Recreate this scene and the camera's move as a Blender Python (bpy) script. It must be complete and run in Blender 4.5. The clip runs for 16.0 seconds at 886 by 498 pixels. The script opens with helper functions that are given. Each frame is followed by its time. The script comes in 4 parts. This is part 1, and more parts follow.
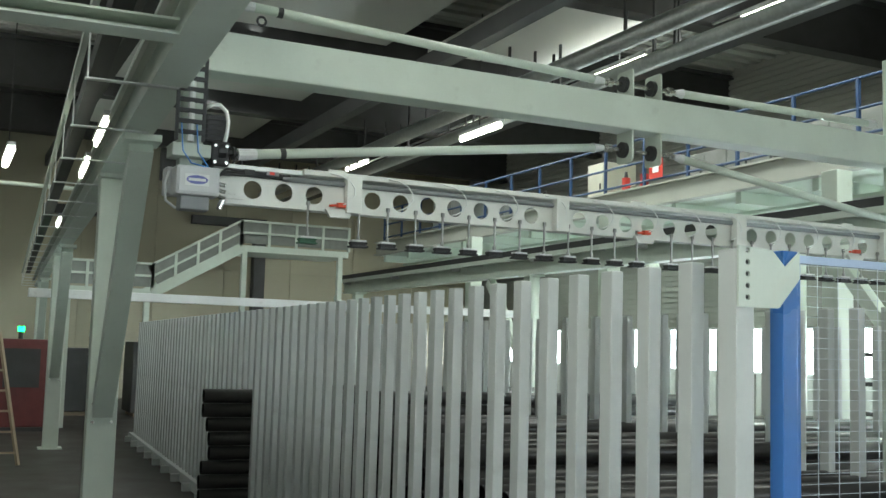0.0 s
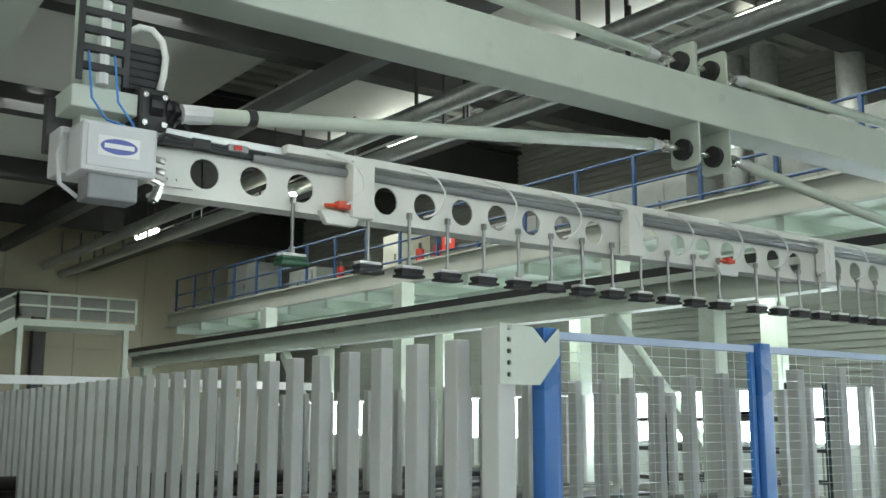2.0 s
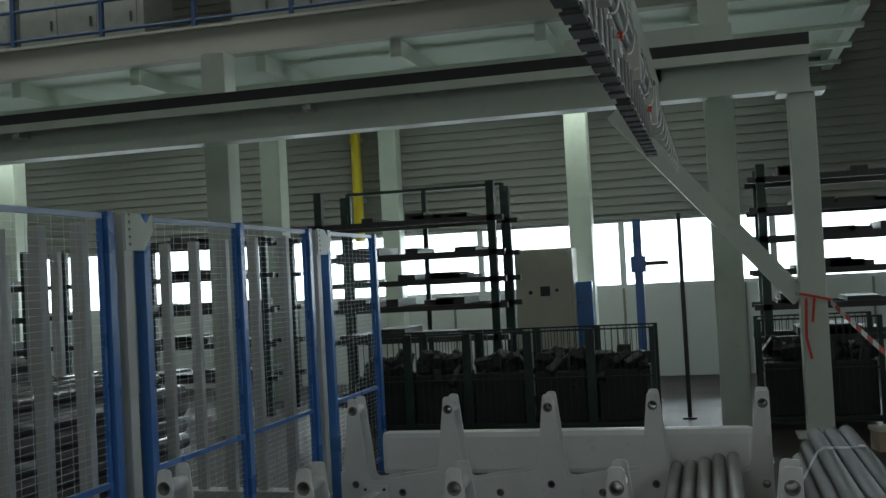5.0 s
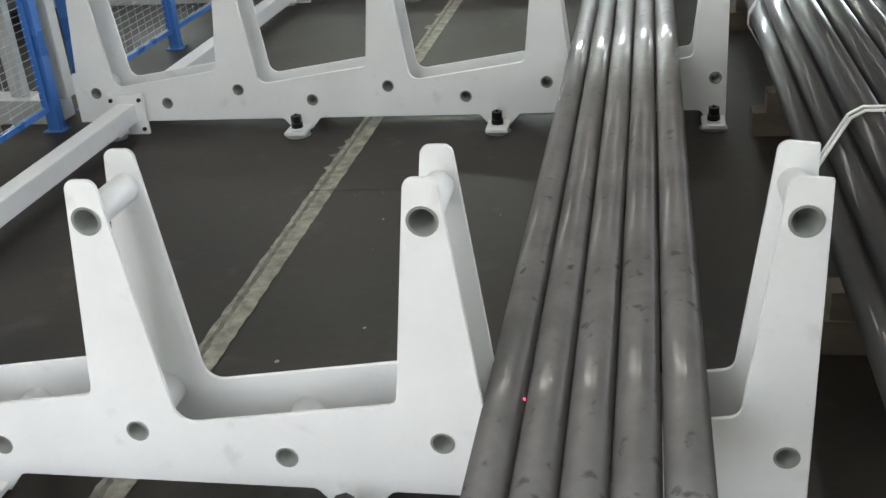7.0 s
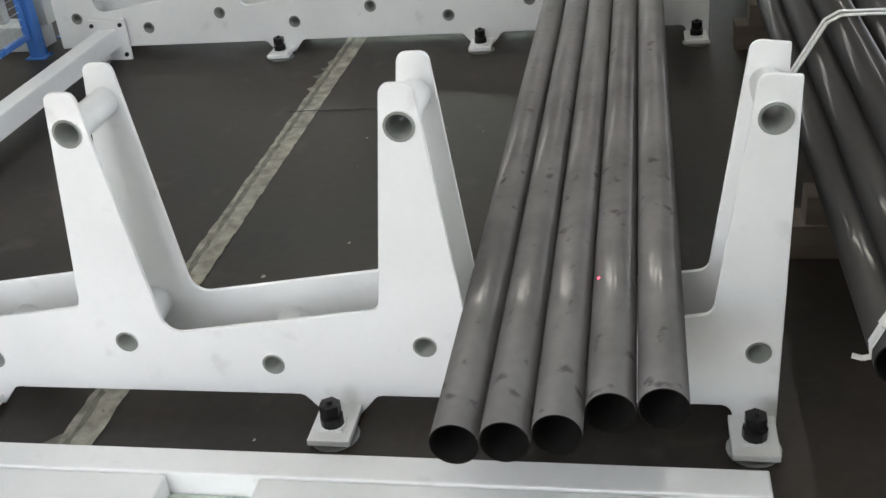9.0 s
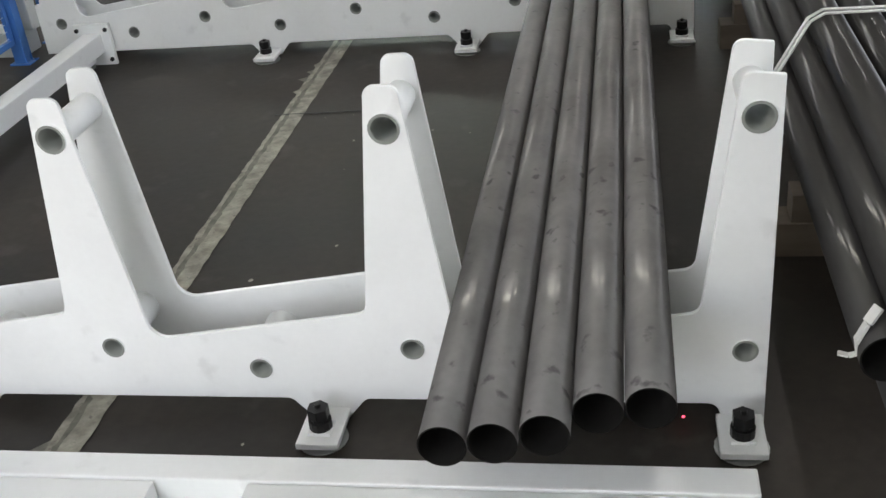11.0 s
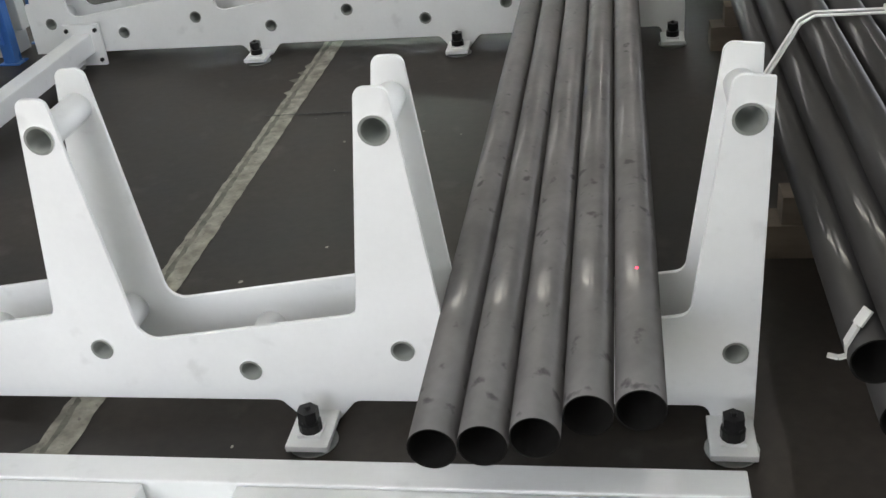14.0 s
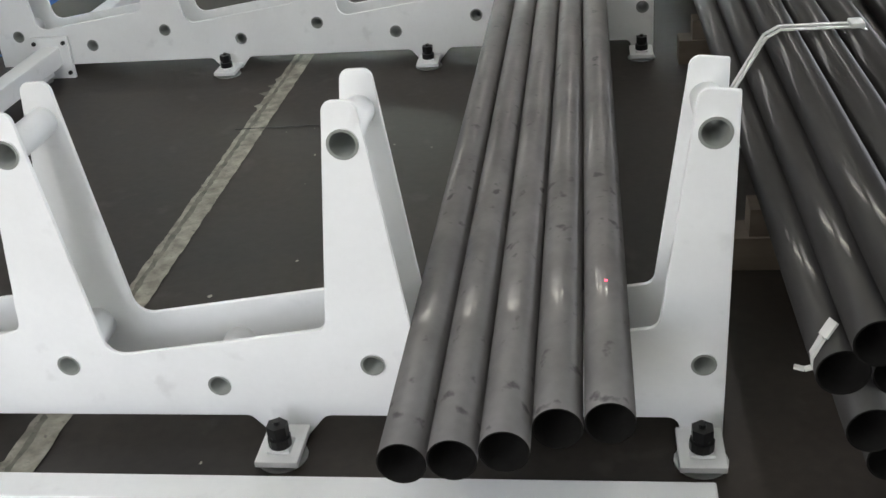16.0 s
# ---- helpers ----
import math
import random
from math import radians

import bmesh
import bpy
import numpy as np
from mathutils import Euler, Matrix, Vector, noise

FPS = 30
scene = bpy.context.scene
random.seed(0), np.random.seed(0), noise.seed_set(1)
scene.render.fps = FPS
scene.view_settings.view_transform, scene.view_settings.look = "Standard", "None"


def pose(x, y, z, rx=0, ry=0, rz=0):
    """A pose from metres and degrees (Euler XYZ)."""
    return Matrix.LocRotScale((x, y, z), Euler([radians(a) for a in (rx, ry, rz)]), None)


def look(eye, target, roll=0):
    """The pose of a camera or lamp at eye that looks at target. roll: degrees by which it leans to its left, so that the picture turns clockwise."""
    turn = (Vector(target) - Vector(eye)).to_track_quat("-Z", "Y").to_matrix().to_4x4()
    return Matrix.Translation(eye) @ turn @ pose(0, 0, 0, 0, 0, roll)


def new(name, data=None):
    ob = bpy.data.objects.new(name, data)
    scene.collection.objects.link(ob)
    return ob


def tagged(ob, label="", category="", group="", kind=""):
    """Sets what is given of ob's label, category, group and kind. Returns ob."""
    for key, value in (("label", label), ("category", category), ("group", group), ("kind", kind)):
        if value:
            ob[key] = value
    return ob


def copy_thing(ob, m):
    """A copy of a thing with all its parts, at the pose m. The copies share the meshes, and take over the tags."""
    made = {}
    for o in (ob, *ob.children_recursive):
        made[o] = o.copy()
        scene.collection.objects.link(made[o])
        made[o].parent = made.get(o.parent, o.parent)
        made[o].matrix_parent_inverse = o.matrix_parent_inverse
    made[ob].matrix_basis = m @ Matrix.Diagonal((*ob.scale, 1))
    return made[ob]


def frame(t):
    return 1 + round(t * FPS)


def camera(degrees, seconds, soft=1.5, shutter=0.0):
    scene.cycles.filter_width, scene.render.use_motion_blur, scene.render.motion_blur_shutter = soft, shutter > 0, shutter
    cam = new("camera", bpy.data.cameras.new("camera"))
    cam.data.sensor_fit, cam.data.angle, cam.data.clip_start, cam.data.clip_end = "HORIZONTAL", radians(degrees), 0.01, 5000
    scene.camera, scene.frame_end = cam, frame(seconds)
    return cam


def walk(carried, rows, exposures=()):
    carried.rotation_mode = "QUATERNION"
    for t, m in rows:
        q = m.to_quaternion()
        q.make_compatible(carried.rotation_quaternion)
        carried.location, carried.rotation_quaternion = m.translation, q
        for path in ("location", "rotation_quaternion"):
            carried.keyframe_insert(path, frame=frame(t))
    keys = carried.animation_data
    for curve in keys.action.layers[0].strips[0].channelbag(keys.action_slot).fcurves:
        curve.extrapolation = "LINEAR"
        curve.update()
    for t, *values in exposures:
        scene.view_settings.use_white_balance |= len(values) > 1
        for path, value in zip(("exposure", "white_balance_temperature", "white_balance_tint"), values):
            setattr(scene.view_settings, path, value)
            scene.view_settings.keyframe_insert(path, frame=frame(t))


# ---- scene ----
cam = camera(46.0, 16.0)
PATH = [
    (0, (0.209, -2.403, 1.93), (-1.587, -1.543, 2.121), 1.6),
    (0.5, (0.199, -2.374, 1.949), (-1.572, -1.473, 2.175), 0.9),
    (1, (0.223, -2.371, 1.952), (-1.522, -1.432, 2.225), 0.7),
    (1.5, (0.227, -2.333, 1.968), (-1.454, -1.291, 2.268), 0.1),
    (2, (0.204, -2.239, 1.975), (-1.382, -1.065, 2.303), 0.1),
    (2.5, (0.234, -2.165, 1.97), (-1.224, -0.834, 2.293), 0.1),
    (3, (0.333, -2.123, 1.965), (-0.956, -0.632, 2.306), 0.0),
    (3.2, (0.404, -2.111, 1.96), (-0.809, -0.56, 2.308), 0.1),
    (5.3, (0.509, -2.137, 1.857), (0.09, -0.182, 1.795), -3.1),
    (5.5, (0.509, -2.139, 1.862), (0.119, -0.185, 1.687), -3.3),
    (5.8, (0.511, -2.078, 1.839), (0.131, -0.14, 1.521), -4.1),
    (6, (0.506, -2.088, 1.816), (0.13, -0.173, 1.378), -4.4),
    (6.3, (0.516, -2.072, 1.778), (0.126, -0.207, 1.164), -4.7),
    (6.4, (0.507, -2.056, 1.774), (0.132, -0.21, 1.104), -4.8),
    (6.5, (0.495, -2.037, 1.77), (0.119, -0.21, 1.049), -4.8),
    (7, (0.481, -2.032, 1.745), (0.098, -0.272, 0.877), -5.1),
    (7.5, (0.483, -2.047, 1.721), (0.093, -0.334, 0.766), -5.3),
    (8, (0.493, -2.073, 1.712), (0.101, -0.373, 0.734), -5.6),
    (8.5, (0.507, -2.088, 1.707), (0.116, -0.396, 0.716), -5.8),
    (9, (0.521, -2.091, 1.706), (0.152, -0.389, 0.722), -6.1),
    (11.5, (0.532, -2.085, 1.705), (0.186, -0.378, 0.722), -6.4),
    (12, (0.536, -2.081, 1.704), (0.205, -0.371, 0.721), -6.2),
    (12.5, (0.538, -2.081, 1.705), (0.217, -0.369, 0.722), -6.3),
    (13, (0.535, -2.079, 1.705), (0.214, -0.369, 0.721), -6.2),
    (13.5, (0.534, -2.081, 1.704), (0.208, -0.37, 0.72), -6.2),
    (14, (0.531, -2.083, 1.704), (0.197, -0.373, 0.721), -6.1),
    (14.5, (0.527, -2.085, 1.704), (0.197, -0.374, 0.721), -5.8),
    (15, (0.531, -2.087, 1.707), (0.208, -0.371, 0.731), -5.9),
    (15.5, (0.535, -2.084, 1.706), (0.229, -0.362, 0.735), -5.5),
    (16, (0.54, -2.079, 1.706), (0.257, -0.352, 0.739), -5.5),
]

# ---- light ----
EXPO = [(0, 0.12, 6250, 0), (2.0, -0.06, 6250, 1), (3.2, -0.25, 6250, 3), (5.3, -1.95, 6200, 4), (5.8, -1.6, 6300, 6), (6.5, 0.10, 6500, 9), (7.2, 0.48, 6450, 11), (9.0, 0.50, 6450, 12), (16, 0.47, 6450, 12)]
walk(cam, [(t, look(eye, target, roll)) for t, eye, target, roll in PATH], EXPO)
world = bpy.data.worlds.new("sky")
scene.world = world
world.use_nodes = True
wt = world.node_tree
sky = wt.nodes.new("ShaderNodeTexSky")
sky.sky_type, sky.sun_disc = "NISHITA", False
sky.sun_elevation, sky.sun_rotation = radians(48), radians(200)
wt.nodes["Background"].inputs["Strength"].default_value = 0.15
wt.links.new(sky.outputs[0], wt.nodes["Background"].inputs["Color"])


def lamp(name, kind, m, energy, color=(1, 1, 1), size=1.0, size_y=None, angle=None):
    d = bpy.data.lights.new(name, kind)
    d.energy, d.color = energy, color
    if kind == "AREA":
        d.shape, d.size, d.size_y = "RECTANGLE", size, size_y or size
    if angle is not None:
        d.angle = radians(angle)
    ob = new(name, d)
    ob.matrix_world = m
    return ob


lamp("sun", "SUN", look((0, 0, 30), (4, 12, 0)), 1.2, (1, 0.96, 0.9), angle=12)
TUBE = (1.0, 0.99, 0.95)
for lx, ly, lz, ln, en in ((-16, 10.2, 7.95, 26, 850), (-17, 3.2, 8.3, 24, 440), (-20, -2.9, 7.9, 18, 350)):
    lamp("tube_and_fill_light", "AREA", pose(lx, ly, lz), en, TUBE, ln, 1.2)
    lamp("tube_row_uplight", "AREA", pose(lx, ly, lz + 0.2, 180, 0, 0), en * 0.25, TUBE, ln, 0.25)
# two unseen fill lamps, added to brighten the near cradle and streak the pipes
lamp("tube_and_fill_light", "AREA", pose(-2.2, -2.7, 6.6), 130, (1, 0.97, 0.91), 6.0, 1.6)
lamp("tube_and_fill_light", "AREA", pose(1.7, 4.6, 6.6), 75, (1, 0.97, 0.91), 0.06, 8.0)
for lx in (-26, -18, -10, -2):
    lamp("mezzanine_light", "AREA", pose(lx, 13.2, 4.75), 170, (0.93, 1, 0.88), 5.0, 0.15)
# daylight through the windows, plus fill lamps in two unseen, added wall openings
lamp("window_daylight", "AREA", pose(-10, 15.75, 2.1, -90, 0, 0), 420, (0.92, 0.97, 1), 34, 1.1)
# no gate is known here; this fill light brightens the near cradle
lamp("south_fill_light", "AREA", pose(-1.3, -3.15, 1.35, 90, 0, 0), 52, (1, 0.985, 0.96), 2.6, 2.5)
# fill light from an invented gable opening, for faces turned to +x
lamp("east_fill_light", "AREA", pose(8.9, 2.2, 4.4, 0, 90, 0), 300, (1, 0.99, 0.98), 3.6, 10.5)


# ---- materials ----
def mat(name, color, rough=0.5, metal=0.0, vary=0.12, scale=6.0, grain=60.0, bump=0.05, spots=0.0, emit=0.0, rnd=0.0, stretch=(1, 1, 1), coat=0.0, rvar=0.04, spotc=(0.10, 0.09, 0.08)):
    m = bpy.data.materials.new(name)
    m.use_nodes = True
    nt, N = m.node_tree, m.node_tree.nodes
    b = N["Principled BSDF"]
    b.inputs["Roughness"].default_value, b.inputs["Metallic"].default_value = rough, metal
    b.inputs["Coat Weight"].default_value, b.inputs["Coat Roughness"].default_value = coat, 0.06
    tc, mp = N.new("ShaderNodeTexCoord"), N.new("ShaderNodeMapping")
    mp.inputs["Scale"].default_value = stretch
    nt.links.new(tc.outputs["Object"], mp.inputs["Vector"])

    def noise_tex(s, d=4.0):
        n = N.new("ShaderNodeTexNoise")
        n.inputs["Scale"].default_value, n.inputs["Detail"].default_value = s, d
        nt.links.new(mp.outputs[0], n.inputs["Vector"])
        return n

    big, fine = noise_tex(scale), noise_tex(grain, 3.0)
    ramp = N.new("ShaderNodeMapRange")
    ramp.inputs["From Min"].default_value, ramp.inputs["From Max"].default_value = 0.3, 0.7
    ramp.inputs["To Min"].default_value, ramp.inputs["To Max"].default_value = 1 - vary, 1 + vary * 0.6
    nt.links.new(big.outputs["Fac"], ramp.inputs["Value"])
    f2 = N.new("ShaderNodeMapRange")
    f2.inputs["To Min"].default_value, f2.inputs["To Max"].default_value = 1 - vary * 0.5, 1 + vary * 0.5
    nt.links.new(fine.outputs["Fac"], f2.inputs["Value"])
    mul = N.new("ShaderNodeMath")
    mul.operation = "MULTIPLY"
    nt.links.new(ramp.outputs[0], mul.inputs[0])
    nt.links.new(f2.outputs[0], mul.inputs[1])
    val = mul
    if rnd:
        oi = N.new("ShaderNodeObjectInfo")
        r = N.new("ShaderNodeMapRange")
        r.inputs["To Min"].default_value, r.inputs["To Max"].default_value = 1 - rnd, 1 + rnd
        nt.links.new(oi.outputs["Random"], r.inputs["Value"])
        m2 = N.new("ShaderNodeMath")
        m2.operation = "MULTIPLY"
        nt.links.new(val.outputs[0], m2.inputs[0])
        nt.links.new(r.outputs[0], m2.inputs[1])
        val = m2
    mix = N.new("ShaderNodeVectorMath")
    mix.operation = "SCALE"
    mix.inputs[0].default_value = color
    nt.links.new(val.outputs[0], mix.inputs["Scale"])
    col = mix.outputs[0]
    if spots:
        sp = noise_tex(scale * 3.3, 6.0)
        sr = N.new("ShaderNodeMapRange")
        sr.inputs["From Min"].default_value, sr.inputs["From Max"].default_value = 0.62, 0.72
        nt.links.new(sp.outputs["Fac"], sr.inputs["Value"])
        sc = N.new("ShaderNodeMath")
        sc.operation = "MULTIPLY"
        sc.inputs[1].default_value = spots
        nt.links.new(sr.outputs[0], sc.inputs[0])
        mx = N.new("ShaderNodeMix")
        mx.data_type = "RGBA"
        mx.inputs["B"].default_value = (*spotc, 1)
        nt.links.new(sc.outputs[0], mx.inputs["Factor"])
        nt.links.new(col, mx.inputs["A"])
        col = mx.outputs["Result"]
    nt.links.new(col, b.inputs["Base Color"])
    rr = N.new("ShaderNodeMapRange")
    rr.inputs["To Min"].default_value, rr.inputs["To Max"].default_value = max(rough - rvar, 0.03), min(rough + rvar, 1)
    nt.links.new(big.outputs["Fac"], rr.inputs["Value"])
    nt.links.new(rr.outputs[0], b.inputs["Roughness"])
    if bump:
        bp = N.new("ShaderNodeBump")
        bp.inputs["Strength"].default_value, bp.inputs["Distance"].default_value = bump, 0.004
        nt.links.new(fine.outputs["Fac"], bp.inputs["Height"])
        nt.links.new(bp.outputs[0], b.inputs["Normal"])
    if emit:
        b.inputs["Emission Color"].default_value = (*color, 1)
        b.inputs["Emission Strength"].default_value = emit
    return m


WHITE = mat("white_paint", (0.80, 0.81, 0.81), 0.30, vary=0.05, scale=3, bump=0.06, spots=0.12)
GREY = mat("grey_white_paint", (0.57, 0.63, 0.56), 0.36, vary=0.06, scale=2.5, bump=0.05, spots=0.1)
RACKM = mat("rack_paint", (0.54, 0.56, 0.55), 0.32, vary=0.07, scale=2, bump=0.05, spots=0.12, rnd=0.06)
GALV = mat("galvanised", (0.55, 0.57, 0.56), 0.38, 0.7, vary=0.15, scale=12, grain=90)
DSTEEL = mat("dull_steel", (0.30, 0.30, 0.29), 0.35, 0.9, vary=0.08, scale=8)
STEEL = mat("bright_steel", (0.62, 0.62, 0.60), 0.25, 0.95, vary=0.08, scale=8)
PIPEM = mat("raw_steel_pipe", (0.165, 0.158, 0.154), 0.48, 0.35, vary=0.22, scale=7, grain=40, bump=0.02, spots=0.85, rvar=0.06, coat=0.4, rnd=0.07, stretch=(1, 0.75, 1), spotc=(0.055, 0.053, 0.052))
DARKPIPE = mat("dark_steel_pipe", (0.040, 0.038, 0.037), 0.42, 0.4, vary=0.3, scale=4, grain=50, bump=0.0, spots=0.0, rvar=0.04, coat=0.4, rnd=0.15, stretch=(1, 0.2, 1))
# near-black bore and end face of the pipes: shade put into the colour
BORESHADE = mat("pipe_bore_shade", (0.010, 0.0095, 0.009), 0.8, 0.0, vary=0.3, scale=10)
BORESHADE.node_tree.nodes["Principled BSDF"].inputs["Specular IOR Level"].default_value = 0.05
BLACK = mat("black_rubber", (0.025, 0.025, 0.027), 0.55, vary=0.2)
GREENPAD = mat("green_rubber", (0.02, 0.09, 0.045), 0.5, vary=0.2)
BOLTM = mat("black_bolt", (0.03, 0.03, 0.03), 0.35, 0.6, vary=0.2)
BLUE = mat("blue_paint", (0.055, 0.17, 0.48), 0.28, vary=0.08, scale=3, rnd=0.05)
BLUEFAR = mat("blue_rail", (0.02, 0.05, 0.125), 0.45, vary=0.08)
# paler than the fence blue: the glint on the top rail is painted in
GLINTBLUE = mat("pale_blue_glint", (0.50, 0.60, 0.80), 0.2, vary=0.05, scale=3)
WIRE = mat("mesh_wire", (0.60, 0.65, 0.72), 0.35, 0.2, vary=0.05, bump=0)
FLOORM = mat("concrete_floor", (0.033, 0.0275, 0.023), 0.52, vary=0.6, scale=1.5, grain=26, bump=0.15, spots=0.28, rvar=0.18)
FLOORM.node_tree.nodes["Principled BSDF"].inputs["Specular IOR Level"].default_value = 0.3
LINE = mat("worn_floor_paint", (0.30, 0.285, 0.235), 0.6, vary=0.5, scale=16, grain=90, spots=0.75)
LINEWORN = mat("faded_floor_paint", (0.15, 0.142, 0.118), 0.6, vary=0.5, scale=14, grain=80, spots=0.8)
BEARER = mat("old_timber", (0.13, 0.105, 0.08), 0.85, vary=0.3, scale=9, stretch=(0.3, 1, 1))
BEIGE = mat("beige_wall_panel", (0.38, 0.35, 0.255), 0.6, vary=0.05, scale=0.6)
WALLG = mat("grey_cladding", (0.27, 0.27, 0.25), 0.6, vary=0.06, scale=0.5)
WALLW = mat("white_cladding", (0.66, 0.68, 0.68), 0.5, vary=0.04, scale=0.5)
CEIL = mat("ceiling_sheet", (0.48, 0.48, 0.45), 0.7, vary=0.1, scale=0.4)
CEILW = mat("white_ceiling_panel", (0.66, 0.66, 0.62), 0.6, vary=0.05, scale=0.5)
MEZZ = mat("mezzanine_soffit", (0.58, 0.66, 0.58), 0.55, vary=0.05, scale=0.5)
FASC = mat("edge_beam_paint", (0.36, 0.37, 0.33), 0.5, vary=0.08, scale=1)
DULL = mat("grey_paint_and_bore_shade", (0.21, 0.22, 0.205), 0.5, vary=0.1)
DARK = mat("dark_steelwork", (0.06, 0.06, 0.06), 0.55, 0.3, vary=0.2, scale=2)
GREEN = mat("green_frame_paint", (0.02, 0.042, 0.035), 0.5, vary=0.15)
YELLOW = mat("yellow_paint", (0.75, 0.60, 0.03), 0.45, vary=0.06)
RED = mat("red_paint", (0.60, 0.05, 0.035), 0.4, vary=0.08)
ORANGE = mat("orange_plastic", (0.62, 0.075, 0.03), 0.35, vary=0.06)
HOSE = mat("clear_hose", (0.80, 0.82, 0.80), 0.2, vary=0.05)
BLUEHOSE = mat("blue_hose", (0.10, 0.30, 0.75), 0.3, vary=0.05)
PLASTW = mat("grey_plastic", (0.62, 0.63, 0.64), 0.4, vary=0.04)
DARKGREY = mat("dark_grey_plastic", (0.24, 0.25, 0.26), 0.42, vary=0.08)
WHITEG = mat("gripper_paint", (0.72, 0.73, 0.69), 0.4, vary=0.05, scale=4, spots=0.08)
LOGO = mat("logo_blue", (0.10, 0.12, 0.42), 0.4, vary=0.03)
CARD = mat("cardboard", (0.42, 0.34, 0.24), 0.8, vary=0.15)
CABM = mat("cream_cabinet", (0.58, 0.57, 0.47), 0.45, vary=0.04)
STRAP = mat("white_plastic_strap", (0.62, 0.62, 0.60), 0.35, vary=0.08)
TUBEM = mat("lit_tube", (1.0, 0.97, 0.80), 0.4, vary=0.0, bump=0, emit=14.0)
TUBEG = mat("lit_tube_cool", (0.90, 1.0, 0.88), 0.4, vary=0.0, bump=0, emit=9.0)
SKYM = mat("bright_sky", (0.90, 0.97, 1.0), 0.9, vary=0.02, bump=0, emit=34.0)
LASER = mat("laser_red", (1.0, 0.04, 0.08), 0.5, vary=0.0, bump=0, emit=4.0)
GREENLED = mat("green_lamp", (0.05, 1.0, 0.2), 0.5, vary=0.0, bump=0, emit=5.0)


# ---- mesh helpers ----
def link_bm(name, bm, material, smooth=False):
    me = bpy.data.meshes.new(name)
    bm.to_mesh(me)
    bm.free()
    for mm in material if isinstance(material, (list, tuple)) else [material]:
        me.materials.append(mm)
    if smooth:
        for p in me.polygons:
            p.use_smooth = len(p.vertices) == 4
    return me


def part(name, bm, material, parent, label="", smooth=False, m=None):
    me = bm if isinstance(bm, bpy.types.Mesh) else link_bm(name, bm, material, smooth)
    ob = new(name, me)
    ob.parent = parent
    if m is not None:
        ob.matrix_basis = m
    return tagged(ob, label)


def thing(name, label, category, m=None, group="", kind=""):
    ob = new(name)
    ob.empty_display_size = 0.1
    if m is not None:
        ob.matrix_basis = m
    return tagged(ob, label, category, group, kind)


def solid(name, bm, material, label="", category="", kind="", group="", smooth=False, m=None):
    ob = new(name, link_bm(name, bm, material, smooth))
    if m is not None:
        ob.matrix_basis = m
    return tagged(ob, label, category, group, kind)


def box(bm, x0, x1, y0, y1, z0, z1, bevel=0.0):
    r = bmesh.ops.create_cube(bm, size=1.0, matrix=Matrix.Translation(((x0 + x1) / 2, (y0 + y1) / 2, (z0 + z1) / 2)) @ Matrix.Diagonal((x1 - x0, y1 - y0, z1 - z0, 1)))
    if bevel:
        edges = list({e for v in r["verts"] for e in v.link_edges})
        bmesh.ops.bevel(bm, geom=edges, offset=bevel, segments=2, affect="EDGES", profile=0.6)
    return bm


def B(*a, bevel=0.0):
    return box(bmesh.new(), *a, bevel=bevel)


def rod(bm, a, b, r, seg=12, r2=None, caps=True):
    a, b = Vector(a), Vector(b)
    d = b - a
    q = d.to_track_quat("Z", "Y").to_matrix().to_4x4()
    bmesh.ops.create_cone(bm, cap_ends=caps, segments=seg, radius1=r, radius2=r if r2 is None else r2, depth=d.length, matrix=Matrix.Translation((a + b) / 2) @ q)
    return bm


def R(*a, **k):
    return rod(bmesh.new(), *a, **k)


def bar(bm, a, b, w, h):
    """A square bar from a to b, w across and h high."""
    a, b = Vector(a), Vector(b)
    d = (b - a).normalized()
    up = Vector((0, 0, 1)) if abs(d.z) < 0.95 else Vector((1, 0, 0))
    s = d.cross(up).normalized() * w / 2
    u = s.cross(d).normalized() * h / 2
    vs = [bm.verts.new(p + i * s + j * u) for p in (a, b) for i, j in ((-1, -1), (1, -1), (1, 1), (-1, 1))]
    for f in ((0, 1, 2, 3), (7, 6, 5, 4), (0, 4, 5, 1), (1, 5, 6, 2), (2, 6, 7, 3), (3, 7, 4, 0)):
        bm.faces.new([vs[i] for i in f])
    bmesh.ops.recalc_face_normals(bm, faces=bm.faces)
    return bm


def hollow(bm, y0, y1, x, z, r, t=0.006, seg=28):
    """A pipe along y with a bore; material 1 darkens the inside and near end."""
    rings = []
    for yy, rr in ((y0, r - t), (y0, r), (y1, r), (y1, r - t)):
        rings.append([bm.verts.new((x + rr * math.cos(2 * math.pi * i / seg), yy, z + rr * math.sin(2 * math.pi * i / seg))) for i in range(seg)])
    for k in range(4):
        a, b = rings[k], rings[(k + 1) % 4]
        for i in range(seg):
            f = bm.faces.new((a[i], a[(i + 1) % seg], b[(i + 1) % seg], b[i]))
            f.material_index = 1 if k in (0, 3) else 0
            f.smooth = k in (1, 3)
    bmesh.ops.recalc_face_normals(bm, faces=bm.faces)
    return bm


